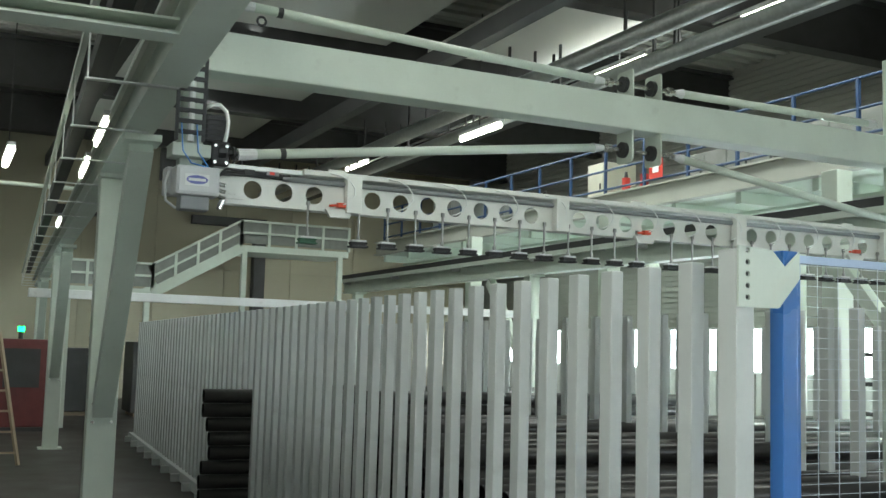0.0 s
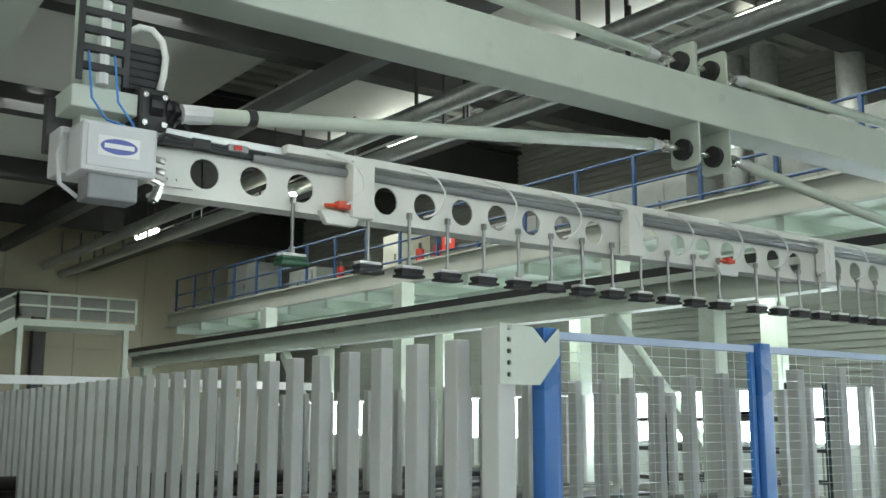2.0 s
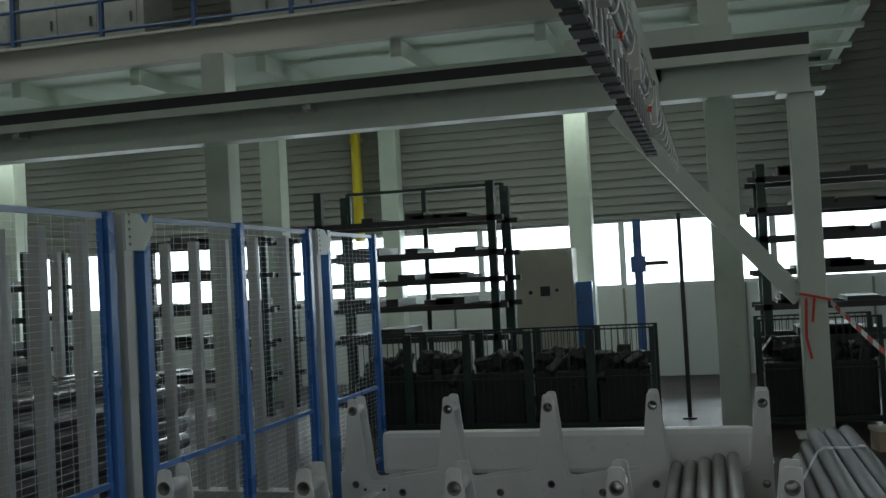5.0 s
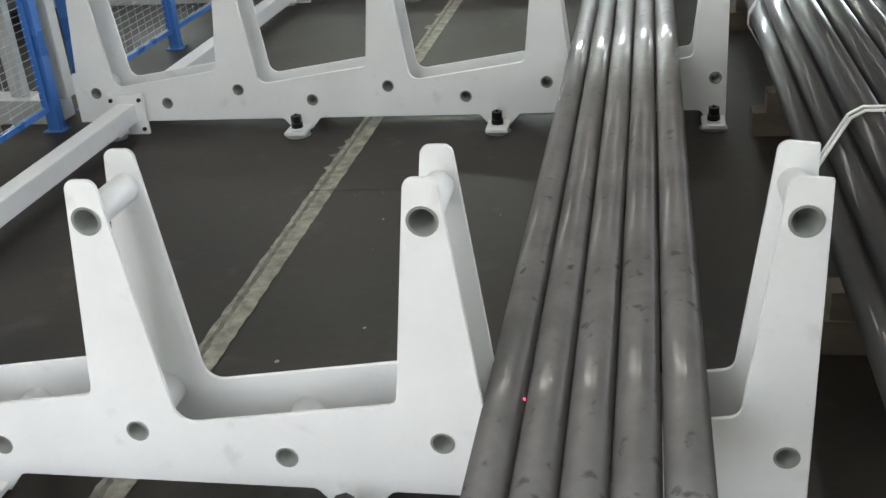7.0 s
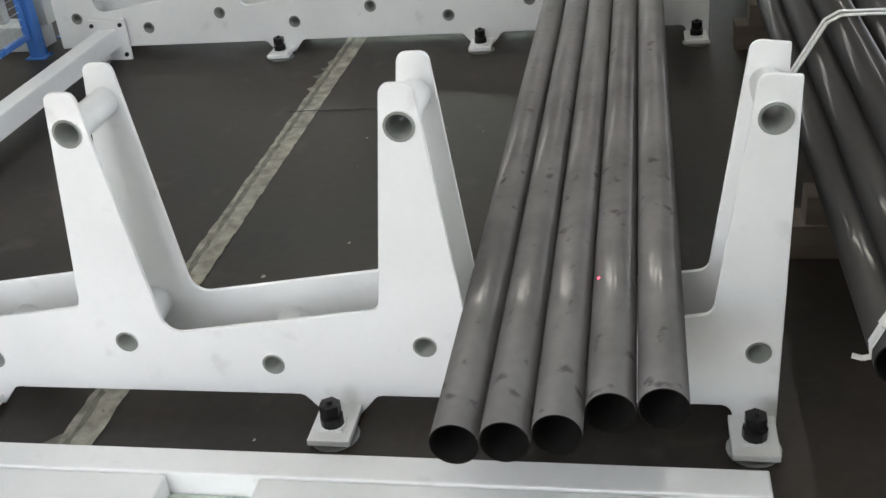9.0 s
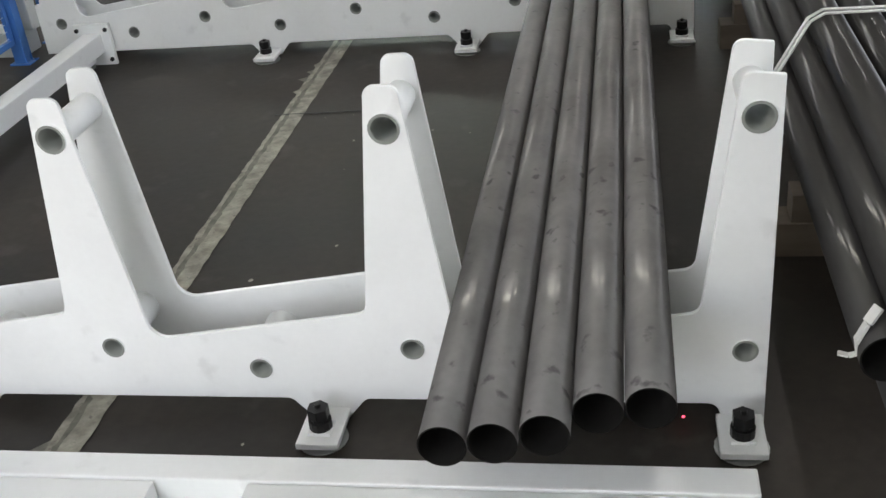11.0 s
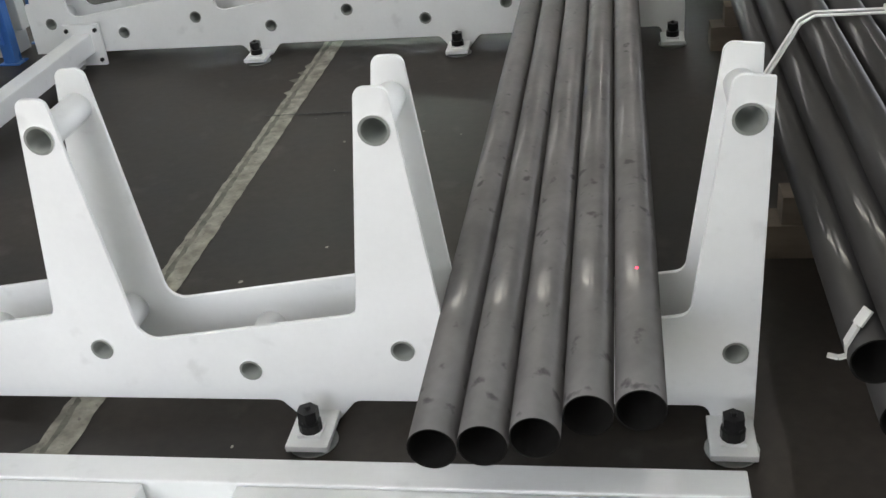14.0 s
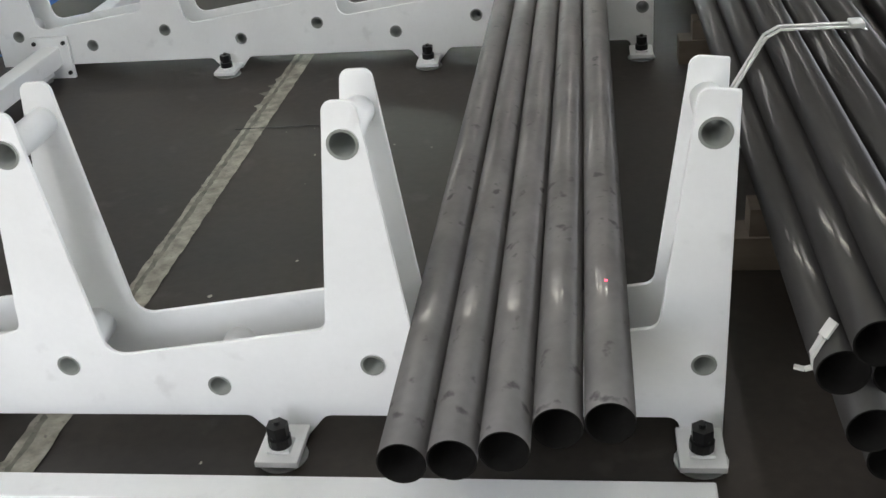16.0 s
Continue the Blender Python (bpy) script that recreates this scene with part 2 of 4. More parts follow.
def round_poly(pts):
    """Corner points (x, z, radius) to an outline with rounded corners."""
    out = []
    n = len(pts)
    for i in range(n):
        p = Vector(pts[i][:2])
        r = pts[i][2]
        if r <= 0:
            out.append(p)
            continue
        a, b = (Vector(pts[i - 1][:2]) - p), (Vector(pts[(i + 1) % n][:2]) - p)
        ang = a.angle(b)
        d = min(r / math.tan(ang / 2), a.length * 0.48, b.length * 0.48)
        rr = d * math.tan(ang / 2)
        s, e = p + a.normalized() * d, p + b.normalized() * d
        c = p + (a.normalized() + b.normalized()).normalized() * math.hypot(d, rr)
        v0, v1 = s - c, e - c
        turn = math.atan2(v0.x * v1.y - v0.y * v1.x, v0.dot(v1))
        for k in range(6):
            t = turn * k / 5
            out.append(c + Vector((v0.x * math.cos(t) - v0.y * math.sin(t), v0.x * math.sin(t) + v0.y * math.cos(t))))
    return out


def plate(outline, holes, y0, y1, bevel=0.0, axis="y"):
    """A flat plate cut to an outline (x, z) with round holes (x, z, r), standing between y0 and y1."""
    bm = bmesh.new()
    loops = [outline] + [[Vector((hx + hr * math.cos(2 * math.pi * i / 18), hz + hr * math.sin(2 * math.pi * i / 18))) for i in range(18)] for hx, hz, hr in holes]
    edges = []
    for lp in loops:
        vs = [bm.verts.new((p[0], y0, p[1])) for p in lp]
        edges += [bm.edges.new((vs[i], vs[(i + 1) % len(vs)])) for i in range(len(vs))]
    bmesh.ops.triangle_fill(bm, edges=edges, use_beauty=True)
    ext = bmesh.ops.extrude_face_region(bm, geom=list(bm.faces))
    for v in (g for g in ext["geom"] if isinstance(g, bmesh.types.BMVert)):
        v.co.y = y1
    bmesh.ops.recalc_face_normals(bm, faces=bm.faces)
    if bevel:
        rim = [e for e in bm.edges if len(e.link_faces) == 2 and e.link_faces[0].normal.angle(e.link_faces[1].normal) > 1.2]
        bmesh.ops.bevel(bm, geom=rim, offset=bevel, segments=1, affect="EDGES")
    if axis == "x":
        bmesh.ops.rotate(bm, verts=bm.verts, matrix=Matrix.Rotation(radians(90), 3, "Z"))
    return bm


def tube_path(bm, pts, r, seg=6):
    """One bent round tube through the points."""
    ps = [Vector(p) for p in pts]
    rings = []
    for i, p in enumerate(ps):
        t = (ps[min(i + 1, len(ps) - 1)] - ps[max(i - 1, 0)]).normalized()
        s = t.cross(Vector((1, 0, 0)) if abs(t.x) < 0.8 else Vector((0, 1, 0))).normalized()
        u = t.cross(s)
        rings.append([bm.verts.new(p + r * (s * math.cos(2 * math.pi * k / seg) + u * math.sin(2 * math.pi * k / seg))) for k in range(seg)])
    for a, q in zip(rings, rings[1:]):
        for k in range(seg):
            bm.faces.new((a[k], a[(k + 1) % seg], q[(k + 1) % seg], q[k])).smooth = True
    bm.faces.new(rings[0])
    bm.faces.new(rings[-1][::-1])
    bmesh.ops.recalc_face_normals(bm, faces=bm.faces)
    return bm


# ---- hall ----
def hall():
    solid("floor", B(-36, 9, -3.5, 16.5, -0.3, 0.0), FLOORM, "dark worn concrete factory floor", "floor", "structure")
    solid("ground", B(-120, 120, 16.6, 160, -0.6, -0.35), WALLW, "pale paved yard outside the hall", "ground", "structure")
    # long wall with its window band
    w = thing("wall_north", "grey ribbed hall wall above a white plinth", "wall", kind="structure")
    part("plinth", B(-36, 9, 16.0, 16.3, 0, 1.53), WALLW, w, "white sandwich panel plinth")
    bm = B(-36, 9, 16.0, 16.3, 2.7, 9.5)
    for k in range(44):
        box(bm, -36, 9, 15.955, 16.0, 2.80 + k * 0.15, 2.80 + k * 0.15 + 0.085)
    part("cladding", bm, WALLG, w, "grey horizontally ribbed cladding")
    bm = bmesh.new()
    for k in range(46):
        box(bm, -36 + k * 1.0 - 0.02, -36 + k * 1.0 + 0.02, 15.975, 16.0, 0.0, 1.52)
    part("panel_joint", bm, WALLG, w)
    for k in range(18):
        x0 = -36 + k * 2.5
        win = thing("window_%d" % (k + 1), "long ribbon window bright with daylight", "window", kind="structure")
        bm = bmesh.new()
        for a in ((x0, x0 + 2.5, 2.65, 2.70), (x0, x0 + 2.5, 1.53, 1.58), (x0, x0 + 0.05, 1.58, 2.65), (x0 + 2.45, x0 + 2.5, 1.58, 2.65)):
            box(bm, a[0], a[1], 16.08, 16.2, a[2], a[3])
        part("window_frame", bm, PLASTW, win)
        bm = B(x0 + 0.05, x0 + 2.45, 16.13, 16.14, 1.58, 2.65)
        g = part("pane", bm, GLASS, win)
        g.visible_shadow = False
    solid("backdrop", B(-90, 70, 40, 40.2, -2, 14), SKYM, "hazy bright sky beyond the windows", "backdrop", "structure")
    # end wall with panel joints
    w = thing("wall_west", "beige panelled end wall of the hall", "wall", kind="structure")
    part("wall_body", B(-36.3, -36, -3.5, 16.3, 0, 9.5), BEIGE, w)
    for k in range(8):
        part("panel", B(-36.0, -35.96, -3.15 + k * 2.4, -0.8 + k * 2.4, 0.05, 4.4), BEIGE, w)
        part("panel", B(-36.0, -35.96, -3.15 + k * 2.4, -0.8 + k * 2.4, 4.45, 9.3), BEIGE, w)
    # unseen wall; its high opening is added to hold a fill lamp
    w = thing("wall_east", "unseen beige gable wall with opening added for fill light", "wall", kind="structure")
    part("lower_wall", B(9, 9.3, -3.2, 16.3, 0, 2.5), BEIGE, w)
    part("upper_wall", B(9, 9.3, -3.2, 16.3, 6.3, 9.5), BEIGE, w)
    part("wall_pier", B(9, 9.3, -3.2, -3.1, 2.5, 6.3), BEIGE, w)
    part("wall_pier", B(9, 9.3, 7.6, 16.3, 2.5, 6.3), BEIGE, w)
    # unseen wall, set close so the added fill light falls off quickly
    w = thing("wall_south", "unseen grey wall with opening added for fill light", "wall", kind="structure")
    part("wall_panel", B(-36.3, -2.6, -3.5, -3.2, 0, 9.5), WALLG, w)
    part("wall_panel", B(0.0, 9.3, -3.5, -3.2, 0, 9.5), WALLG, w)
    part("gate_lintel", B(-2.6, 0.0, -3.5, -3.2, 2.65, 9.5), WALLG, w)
    bm = B(-36.3, 9.3, -3.5, 16.3, 9.5, 9.7)
    for k in range(90):
        box(bm, -36 + k * 0.5, -36 + k * 0.5 + 0.22, -3.2, 16, 9.42, 9.5)
    solid("ceiling", bm, CEIL, "grey trapezoidal sheet hall roof", "ceiling", "structure")
    # roof girders and white panels under the roof
    for k, x in enumerate((-33, -27, -21, -15, -9, -3, 3)):
        g = thing("roof_girder", "dark steel roof girder under the ceiling", "girder", group="roof girders")
        part("lower_flange", B(x - 0.2, x + 0.2, -3.2, 16, 8.05, 8.15), DARK, g)
        part("upper_flange", B(x - 0.2, x + 0.2, -3.2, 16, 9.2, 9.3), DARK, g)
        part("web", B(x - 0.05, x + 0.05, -3.2, 16, 8.15, 9.2), DARK, g)
    for y in (-2.6, 0.5, 6.3):
        bm = B(-36, 9, y - 0.14, y + 0.14, 7.55, 7.9)
        solid("roof_purlin", bm, DARK, "dark steel purlin running along the hall", "beam", group="roof purlins")
    for x0, x1, y0, y1 in ((-26.5, -21.5, 1, 6), (-20.5, -15.5, 1, 6), (-32.5, -27.5, 1, 6), (-14.5, -9.5, 7, 9.8), (-20.5, -15.5, 7, 9.8)):
        solid("ceiling_panel", B(x0, x1, y0, y1, 8.5, 8.56), CEILW, "pale ceiling panel between roof girders", "ceiling panel", group="ceiling panels")


def columns():
    for x, y, w in ((0.67, 10.2, 0.33), (-5.55, 10.2, 0.33), (-11.8, 10.2, 0.33), (-18, 10.2, 0.33), (-24.2, 10.2, 0.33), (-1.4, 13.8, 0.34), (-6.4, 13.8, 0.34), (3.6, 13.8, 0.34), (-4.95, 15.6, 0.32), (-11.4, 13.8, 0.34), (-16.4, 13.8, 0.34), (-21.4, 13.8, 0.34)):
        top = 4.9 if x < 0 else 9.4
        solid("hall_column", B(x - w / 2, x + w / 2, y - w / 2, y + w / 2, 0, top, bevel=0.015), GREY, "pale grey square hall column", "column", group="hall columns")


def mezzanine():
    t = thing("mezzanine", "pale steel mezzanine floor with lit soffit", "mezzanine", kind="structure")
    part("deck", B(-34, 2.6, 11.5, 15.95, 5.15, 5.3), MEZZ, t)
    bm = B(-34, 2.6, 11.36, 11.5, 5.15, 5.62)
    box(bm, -34, 2.6, 11.28, 11.36, 5.15, 5.19)
    box(bm, -34, 2.6, 11.28, 11.36, 5.58, 5.62)
    part("fascia", bm, FASC, t, "cream steel edge beam")
    for k in range(19):
        part("joist", B(-33.6 + k * 2, -33.45 + k * 2, 11.5, 15.9, 4.92, 5.15), MEZZ, t)
    for k in range(3):
        part("cross_beam", B(-34, 2.6, 12.4 + k * 1.3, 12.52 + k * 1.3, 4.86, 4.92), MEZZ, t)
    rail = thing("mezzanine_railing", "blue steel guard railing along the mezzanine", "railing")
    for k in range(25):
        x = -33.5 + k * 1.5
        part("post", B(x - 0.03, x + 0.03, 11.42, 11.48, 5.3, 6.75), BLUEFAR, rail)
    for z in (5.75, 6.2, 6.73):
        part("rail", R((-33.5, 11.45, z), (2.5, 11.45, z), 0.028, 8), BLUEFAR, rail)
    for x0, ln in ((-30, 2.4), (-24, 2.4), (-19, 2.4), (-14.2, 2.6), (-9.6, 2.6), (-5.0, 2.4), (-0.6, 2.0)):
        for y in (12.46, 15.06):
            f = thing("soffit_lamp", "lit fluorescent batten under the mezzanine", "lamp", group="soffit lamps")
            part("housing", B(x0, x0 + ln, y - 0.06, y + 0.06, 4.80, 4.862), PLASTW, f)
            part("tube", R((x0 + 0.05, y, 4.78), (x0 + ln - 0.05, y, 4.77), 0.045, 8), TUBEG, f)
    # plant standing on the mezzanine
    rnd = random.Random(2)
    specs = [(-21.4, 0.8, 1.35, CABM), (-26, 1.6, 1.0, DULL), (-16.6, 2.8, 1.0, DULL), (-13.2, 2.6, 1.1, DULL), (-8.8, 2.2, 1.5, DULL), (-30, 2.0, 1.6, DULL), (-5, 2.5, 1.3, DULL)]
    for x, w, hh, mm in specs:
        c = thing("plant_cabinet", "pale equipment cabinet standing on the mezzanine", "cabinet", pose(x, 12.6, 5.3), "plant cabinets")
        part("body", B(-w / 2, w / 2, -0.45, 0.45, 0.06, hh, bevel=0.02), mm, c)
        part("foot_rail", B(-w / 2 + 0.02, w / 2 - 0.02, -0.42, 0.42, 0, 0.06), DARK, c)
        for k in range(max(1, int(w / 0.7))):
            d = part("door", B(-w / 2 + 0.05 + k * 0.7, -w / 2 + 0.68 + k * 0.7, -0.47, -0.45, 0.12, hh - 0.06), mm, c)
            part("handle", B(-w / 2 + 0.58 + k * 0.7, -w / 2 + 0.61 + k * 0.7, -0.5, -0.47, hh * 0.5, hh * 0.5 + 0.15), DARK, d)
    for x in (-23.2, -19.6, -18.9):
        f = thing("fire_extinguisher", "red fire extinguisher by the mezzanine railing", "extinguisher", pose(x, 11.75, 5.3), "fire extinguishers")
        part("cylinder", R((0, 0, 0), (0, 0, 0.7), 0.10, 14), RED, f)
        part("valve", R((0, 0, 0.7), (0, 0, 0.85), 0.05, 8, r2=0.03), BLACK, f)
    s = thing("warning_sign", "red and white square sign on the mezzanine railing", "sign")
    part("board", B(-18.2, -17.75, 11.36, 11.38, 5.75, 6.2), RED, s)
    part("mark", B(-18.08, -17.87, 11.352, 11.36, 5.87, 6.08), WHITE, s)
    for x in (-11.6, -10.9, -9.2):
        d = thing("vent_pipe", "shiny galvanised vent pipe rising from the mezzanine", "pipe", pose(x, 13.2, 5.3), "vent pipes")
        part("duct", R((0, 0, 0), (0, 0, 3.4), 0.24, 16), GALV, d, smooth=True)
        part("collar", R((0, 0, 1.6), (0, 0, 1.72), 0.27, 16), GALV, d)


def ducts():
    for y, z, r in ((8.3, 6.95, 0.13), (8.75, 7.1, 0.10), (7.7, 7.2, 0.16)):
        d = thing("overhead_pipe", "long grey service pipe under the roof", "pipe", group="overhead pipes")
        part("run", R((-36, y, z), (6, y, z), r, 14), GALV, d, smooth=True)
        for k in range(10):
            x = -34 + k * 4
            part("hanger", B(x - 0.03, x + 0.03, y - 0.02, y + 0.02, z + r, 8.1), DARK, d)
    d = thing("cable_tray", "dark cable tray hung under the roof", "cable tray")
    bm = B(-36, 6, 9.0, 9.4, 7.15, 7.18)
    box(bm, -36, 6, 9.0, 9.03, 7.18, 7.32)
    box(bm, -36, 6, 9.37, 9.4, 7.18, 7.32)
    part("trough", bm, DARK, d)
    for k in range(10):
        part("hanger", B(-34.5 + k * 4, -34.44 + k * 4, 9.18, 9.22, 7.32, 9.4), DARK, d)


def ceiling_lamps():
    # the three battens at y -2.4 are unseen, added with the near fill lamp
    for x0, y, z in ((-33.2, 9.85, 8), (-26, 10.7, 8), (-18.7, 10.25, 8), (-14.0, 10.25, 8), (-9.2, 10.25, 8), (-4.4, 10.25, 8), (-20.9, 8.08, 6.75), (-21, -1.48, 5.2), (-14, 3.2, 8.35), (-6, 3.2, 8.35), (-4.8, -2.4, 6.65), (-2.6, -2.4, 6.65), (-0.4, -2.4, 6.65), (-32, -2.9, 7.95), (-25, -2.9, 7.95), (-18, -2.9, 7.95)):
        f = thing("ceiling_lamp", "lit fluorescent batten hung under the roof", "lamp", pose(x0, y, z), "ceiling lamps")
        part("housing", B(0, 1.9, -0.07, 0.07, 0.03, 0.10), PLASTW, f)
        part("tube", R((0.04, 0, -0.03), (1.86, 0, -0.03), 0.065, 10), TUBEM, f)
        part("hanger", B(0.9, 0.93, -0.01, 0.01, 0.1, 9.5 - z), DARK, f)
    t = thing("lamp_rail", "thin steel rail carrying the lamps", "rail")
    part("rail", B(-36, 4, 10.22, 10.28, 8.10, 8.14), GALV, t)


# ---- runways ----
def runway(y, x0, x1, cols, brace, side):
    r = thing("crane_runway", "pale grey steel crane runway on columns", "runway", group="crane runways")
    bm = B(x0, x1, y - 0.10, y + 0.10, 3.68, 4.10)
    box(bm, x0, x1, y - 0.15, y + 0.15, 3.64, 3.68)
    part("runway_beam", bm, GREY, r)
    part("rail", B(x0, x1, y - 0.04, y + 0.04, 4.10, 4.16), STEEL, r)
    part("cable_channel", B(x0, x1, y + side * 0.13, y + side * 0.29, 4.02, 4.20) if side > 0 else B(x0, x1, y + side * 0.29, y + side * 0.13, 4.02, 4.20), BLACK, r, "black energy chain trough")
    for k in range(int((x1 - x0) / 1.3)):
        x = x0 + 0.5 + k * 1.3
        part("bracket", B(x, x + (0.1 if k % 3 == 0 else 0.05), min(y, y + side * 0.33), max(y, y + side * 0.33), 3.90 if k % 3 == 0 else 3.96, 4.0), GALV, r)
    part("outer_rail", B(x0, x1, y + side * 0.33 - 0.03, y + side * 0.33 + 0.03, 3.96, 4.06), GREY, r)
    for x in cols:
        c = part("column", B(x - 0.135, x + 0.135, y - 0.135, y + 0.135, 0.02, 3.60, bevel=0.012), GREY, r)
        part("base_plate", B(x - 0.24, x + 0.24, y - 0.24, y + 0.24, 0, 0.02), GREY, c)
        part("head_plate", B(x - 0.24, x + 0.24, y - 0.2, y + 0.2, 3.60, 3.64), GREY, c)
        b = part("brace", bar(bmesh.new(), (x + brace * 0.12, y, 1.45), (x + brace * 1.95, y, 3.58), 0.18, 0.2), GREY, r)
        for dz in (0, 0.14):
            part("bolt", R((x + brace * 0.16, y - 0.12, 1.5 + dz), (x + brace * 0.16, y - 0.09, 1.5 + dz), 0.02, 6), STEEL, b)


def near_runway():
    """Runway beside the aisle; local x runs along it, local y across it."""
    m = pose(0.209, -2.403, 0, 0, 0, SKEW)
    r = thing("crane_runway", "pale grey steel crane runway on columns", "runway", m, "crane runways")
    y, z, x0, x1 = 0.80, 3.43, -33.0, 1.3
    bm = B(x0, x1, y - 0.02, y + 0.02, z + 0.03, z + 0.40)
    box(bm, x0, x1, y - 0.105, y + 0.105, z, z + 0.03)
    box(bm, x0, x1, y - 0.105, y + 0.105, z + 0.40, z + 0.43)
    part("runway_beam", bm, GREY, r)
    part("rail", B(x0, x1, y - 0.03, y + 0.03, z + 0.43, z + 0.48), STEEL, r)
    bm = B(x0, x1, y - 0.36, y - 0.24, z + 0.38, z + 0.40)
    box(bm, x0, x1, y - 0.36, y - 0.35, z + 0.40, z + 0.52)
    box(bm, x0, x1, y - 0.25, y - 0.24, z + 0.40, z + 0.52)
    part("cable_channel", bm, BLACK, r, "black energy chain trough")
    part("side_channel", B(x0, x1, y - 0.16, y - 0.11, z + 0.16, z + 0.24, bevel=0.004), FASC, r)
    part("outer_rail", B(x0, x1, y - 0.47, y - 0.43, z + 0.36, z + 0.42), GREY, r)
    for k in range(19):
        x = -6.25 - k * 1.45
        part("bracket", B(x, x + 0.05, y - 0.47, y + 0.06, z - 0.012, z - 0.002), GALV, r)
        part("bracket_hanger", B(x, x + 0.02, y - 0.46, y - 0.45, z - 0.002, z + 0.36), GALV, r)
    # cantilever arm on the outer side
    bm = B(-5.30, -5.12, y - 1.5, y - 0.105, z, z + 0.012)
    box(bm, -5.30, -5.29, y - 1.5, y - 0.105, z + 0.012, z + 0.07)
    box(bm, -5.30, -5.12, y - 1.5, y - 0.105, z + 0.07, z + 0.082)
    part("outrigger", bm, GREY, r, "pale channel section outrigger")
    yc = y + 0.04
    for x in (1.1, -9.95, -19.8, -30.0):
        c = part("column", B(x - 0.11, x + 0.11, yc - 0.13, yc + 0.13, 0.02, z - 0.04, bevel=0.012), GREY, r)
        part("base_plate", B(x - 0.2, x + 0.2, yc - 0.2, yc + 0.2, 0, 0.02), GREY, c)
        part("head_plate", B(x - 0.18, x + 0.18, yc - 0.14, yc + 0.14, z - 0.04, z), GREY, c)
        b = part("brace", bar(bmesh.new(), (x + 0.12, yc, 1.30), (x + 2.05, yc, z - 0.06), 0.17, 0.17), GREY, r)
        part("brace_head", B(x + 1.9, x + 2.2, yc - 0.13, yc + 0.13, z - 0.05, z), GREY, b)
        for dz in (0, 0.16):
            for dy in (-0.08, 0.08):
                part("bolt", R((x + 0.10, yc + dy, 1.2 + dz), (x + 0.13, yc + dy, 1.2 + dz), 0.016, 6), STEEL, c)
    for x in (-11.6, -9.6, -17.0):
        f = thing("runway_lamp", "lit fluorescent batten beside the crane runway", "lamp", m @ pose(x, y - 0.16, 0), "runway lamps")
        part("housing", B(0, 1.2, -0.04, 0.04, z + 0.24, z + 0.28), PLASTW, f)
        part("tube", R((0.04, 0, z + 0.215), (1.16, 0, z + 0.215), 0.03, 8), TUBEM, f)


# ---- storage rack ----
PITCH = 0.2876
ROWS_Y = (0.20, 3.15, 6.10)
SKEW = -3.04  # degrees by which rack and near runway stand off the cradles' axis


def storage_racks():
    bm = bmesh.new()
    w, d = 0.088, 0.06
    box(bm, -w / 2, w / 2, -d / 2, d / 2, 0.14, 2.29, bevel=0.006)
    up = link_bm("upright", bm, RACKM)
    n = 63
    for j, y in enumerate(ROWS_Y):
        m = pose(-2.74, y, 0, 0, 0, SKEW)
        rk = thing("storage_rack", "pale grey comb rack of steel uprights", "rack", m, "storage racks")
        part("base_beam", B(-0.28 - PITCH * n, -0.02, -0.09, 0.09, 0.0, 0.14, bevel=0.006), RACKM, rk)
        for k in range(n):
            part("upright", up, None, rk, m=pose(-0.28 - PITCH * k, 0, 0))
        part("end_upright", B(-0.05, 0.054, -0.05, 0.03, 0.14, 2.32, bevel=0.006), RACKM, rk)
        if j == 0:
            for k in range(18):
                part("foot_lug", B(-18.0 + k * 1.0, -17.9 + k * 1.0, -0.2, -0.09, 0, 0.1), RACKM, rk)
        # grey gusset with slots joining rack and guard fence
        g = plate(round_poly([(-0.05, 2.11, 0), (0.13, 2.11, 0.01), (0.225, 2.22, 0.01), (0.225, 2.32, 0), (0.16, 2.26, 0.0), (0.10, 2.32, 0), (-0.05, 2.33, 0)]), [(-0.01, 2.145 + 0.042 * i, 0.010) for i in range(5)], -0.068, -0.058, axis="x")
        part("gusset", g, GREY, rk, "grey slotted gusset plate")
        # black strip behind the slots, in place of the shade inside them
        part("gusset_back", B(0.0545, 0.0575, -0.03, 0.01, 2.13, 2.31), BLACK, rk)
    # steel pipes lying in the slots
    pipe = link_bm("pipe", hollow(bmesh.new(), 0, 6.1, 0, 0, 0.072, 0.006, 16), [DARKPIPE, BORESHADE])
    rnd = random.Random(8)
    row = pose(-2.74, ROWS_Y[0], 0, 0, 0, SKEW)
    for k in range(58):
        x = -0.28 - PITCH * (k + 0.5)
        if k == 26:
            n, y0 = 9, -0.48
        elif 5 <= k <= 24 and k % 5 != 4:
            n, y0 = rnd.choice((6, 7, 8)), 0.12
        elif k > 30 and k % 2:
            n, y0 = rnd.choice((4, 6, 8)), 0.20
        else:
            continue
        st = thing("pipe_stack", "dark steel pipes stacked in a rack slot", "pipes", row @ pose(x, y0, 0), "stacked pipes")
        for i in range(n):
            part("pipe", pipe, None, st, m=pose(rnd.uniform(-0.008, 0.008), rnd.uniform(-0.05, 0.05), 0.14 + 0.073 + i * 0.146))


FX = -2.72


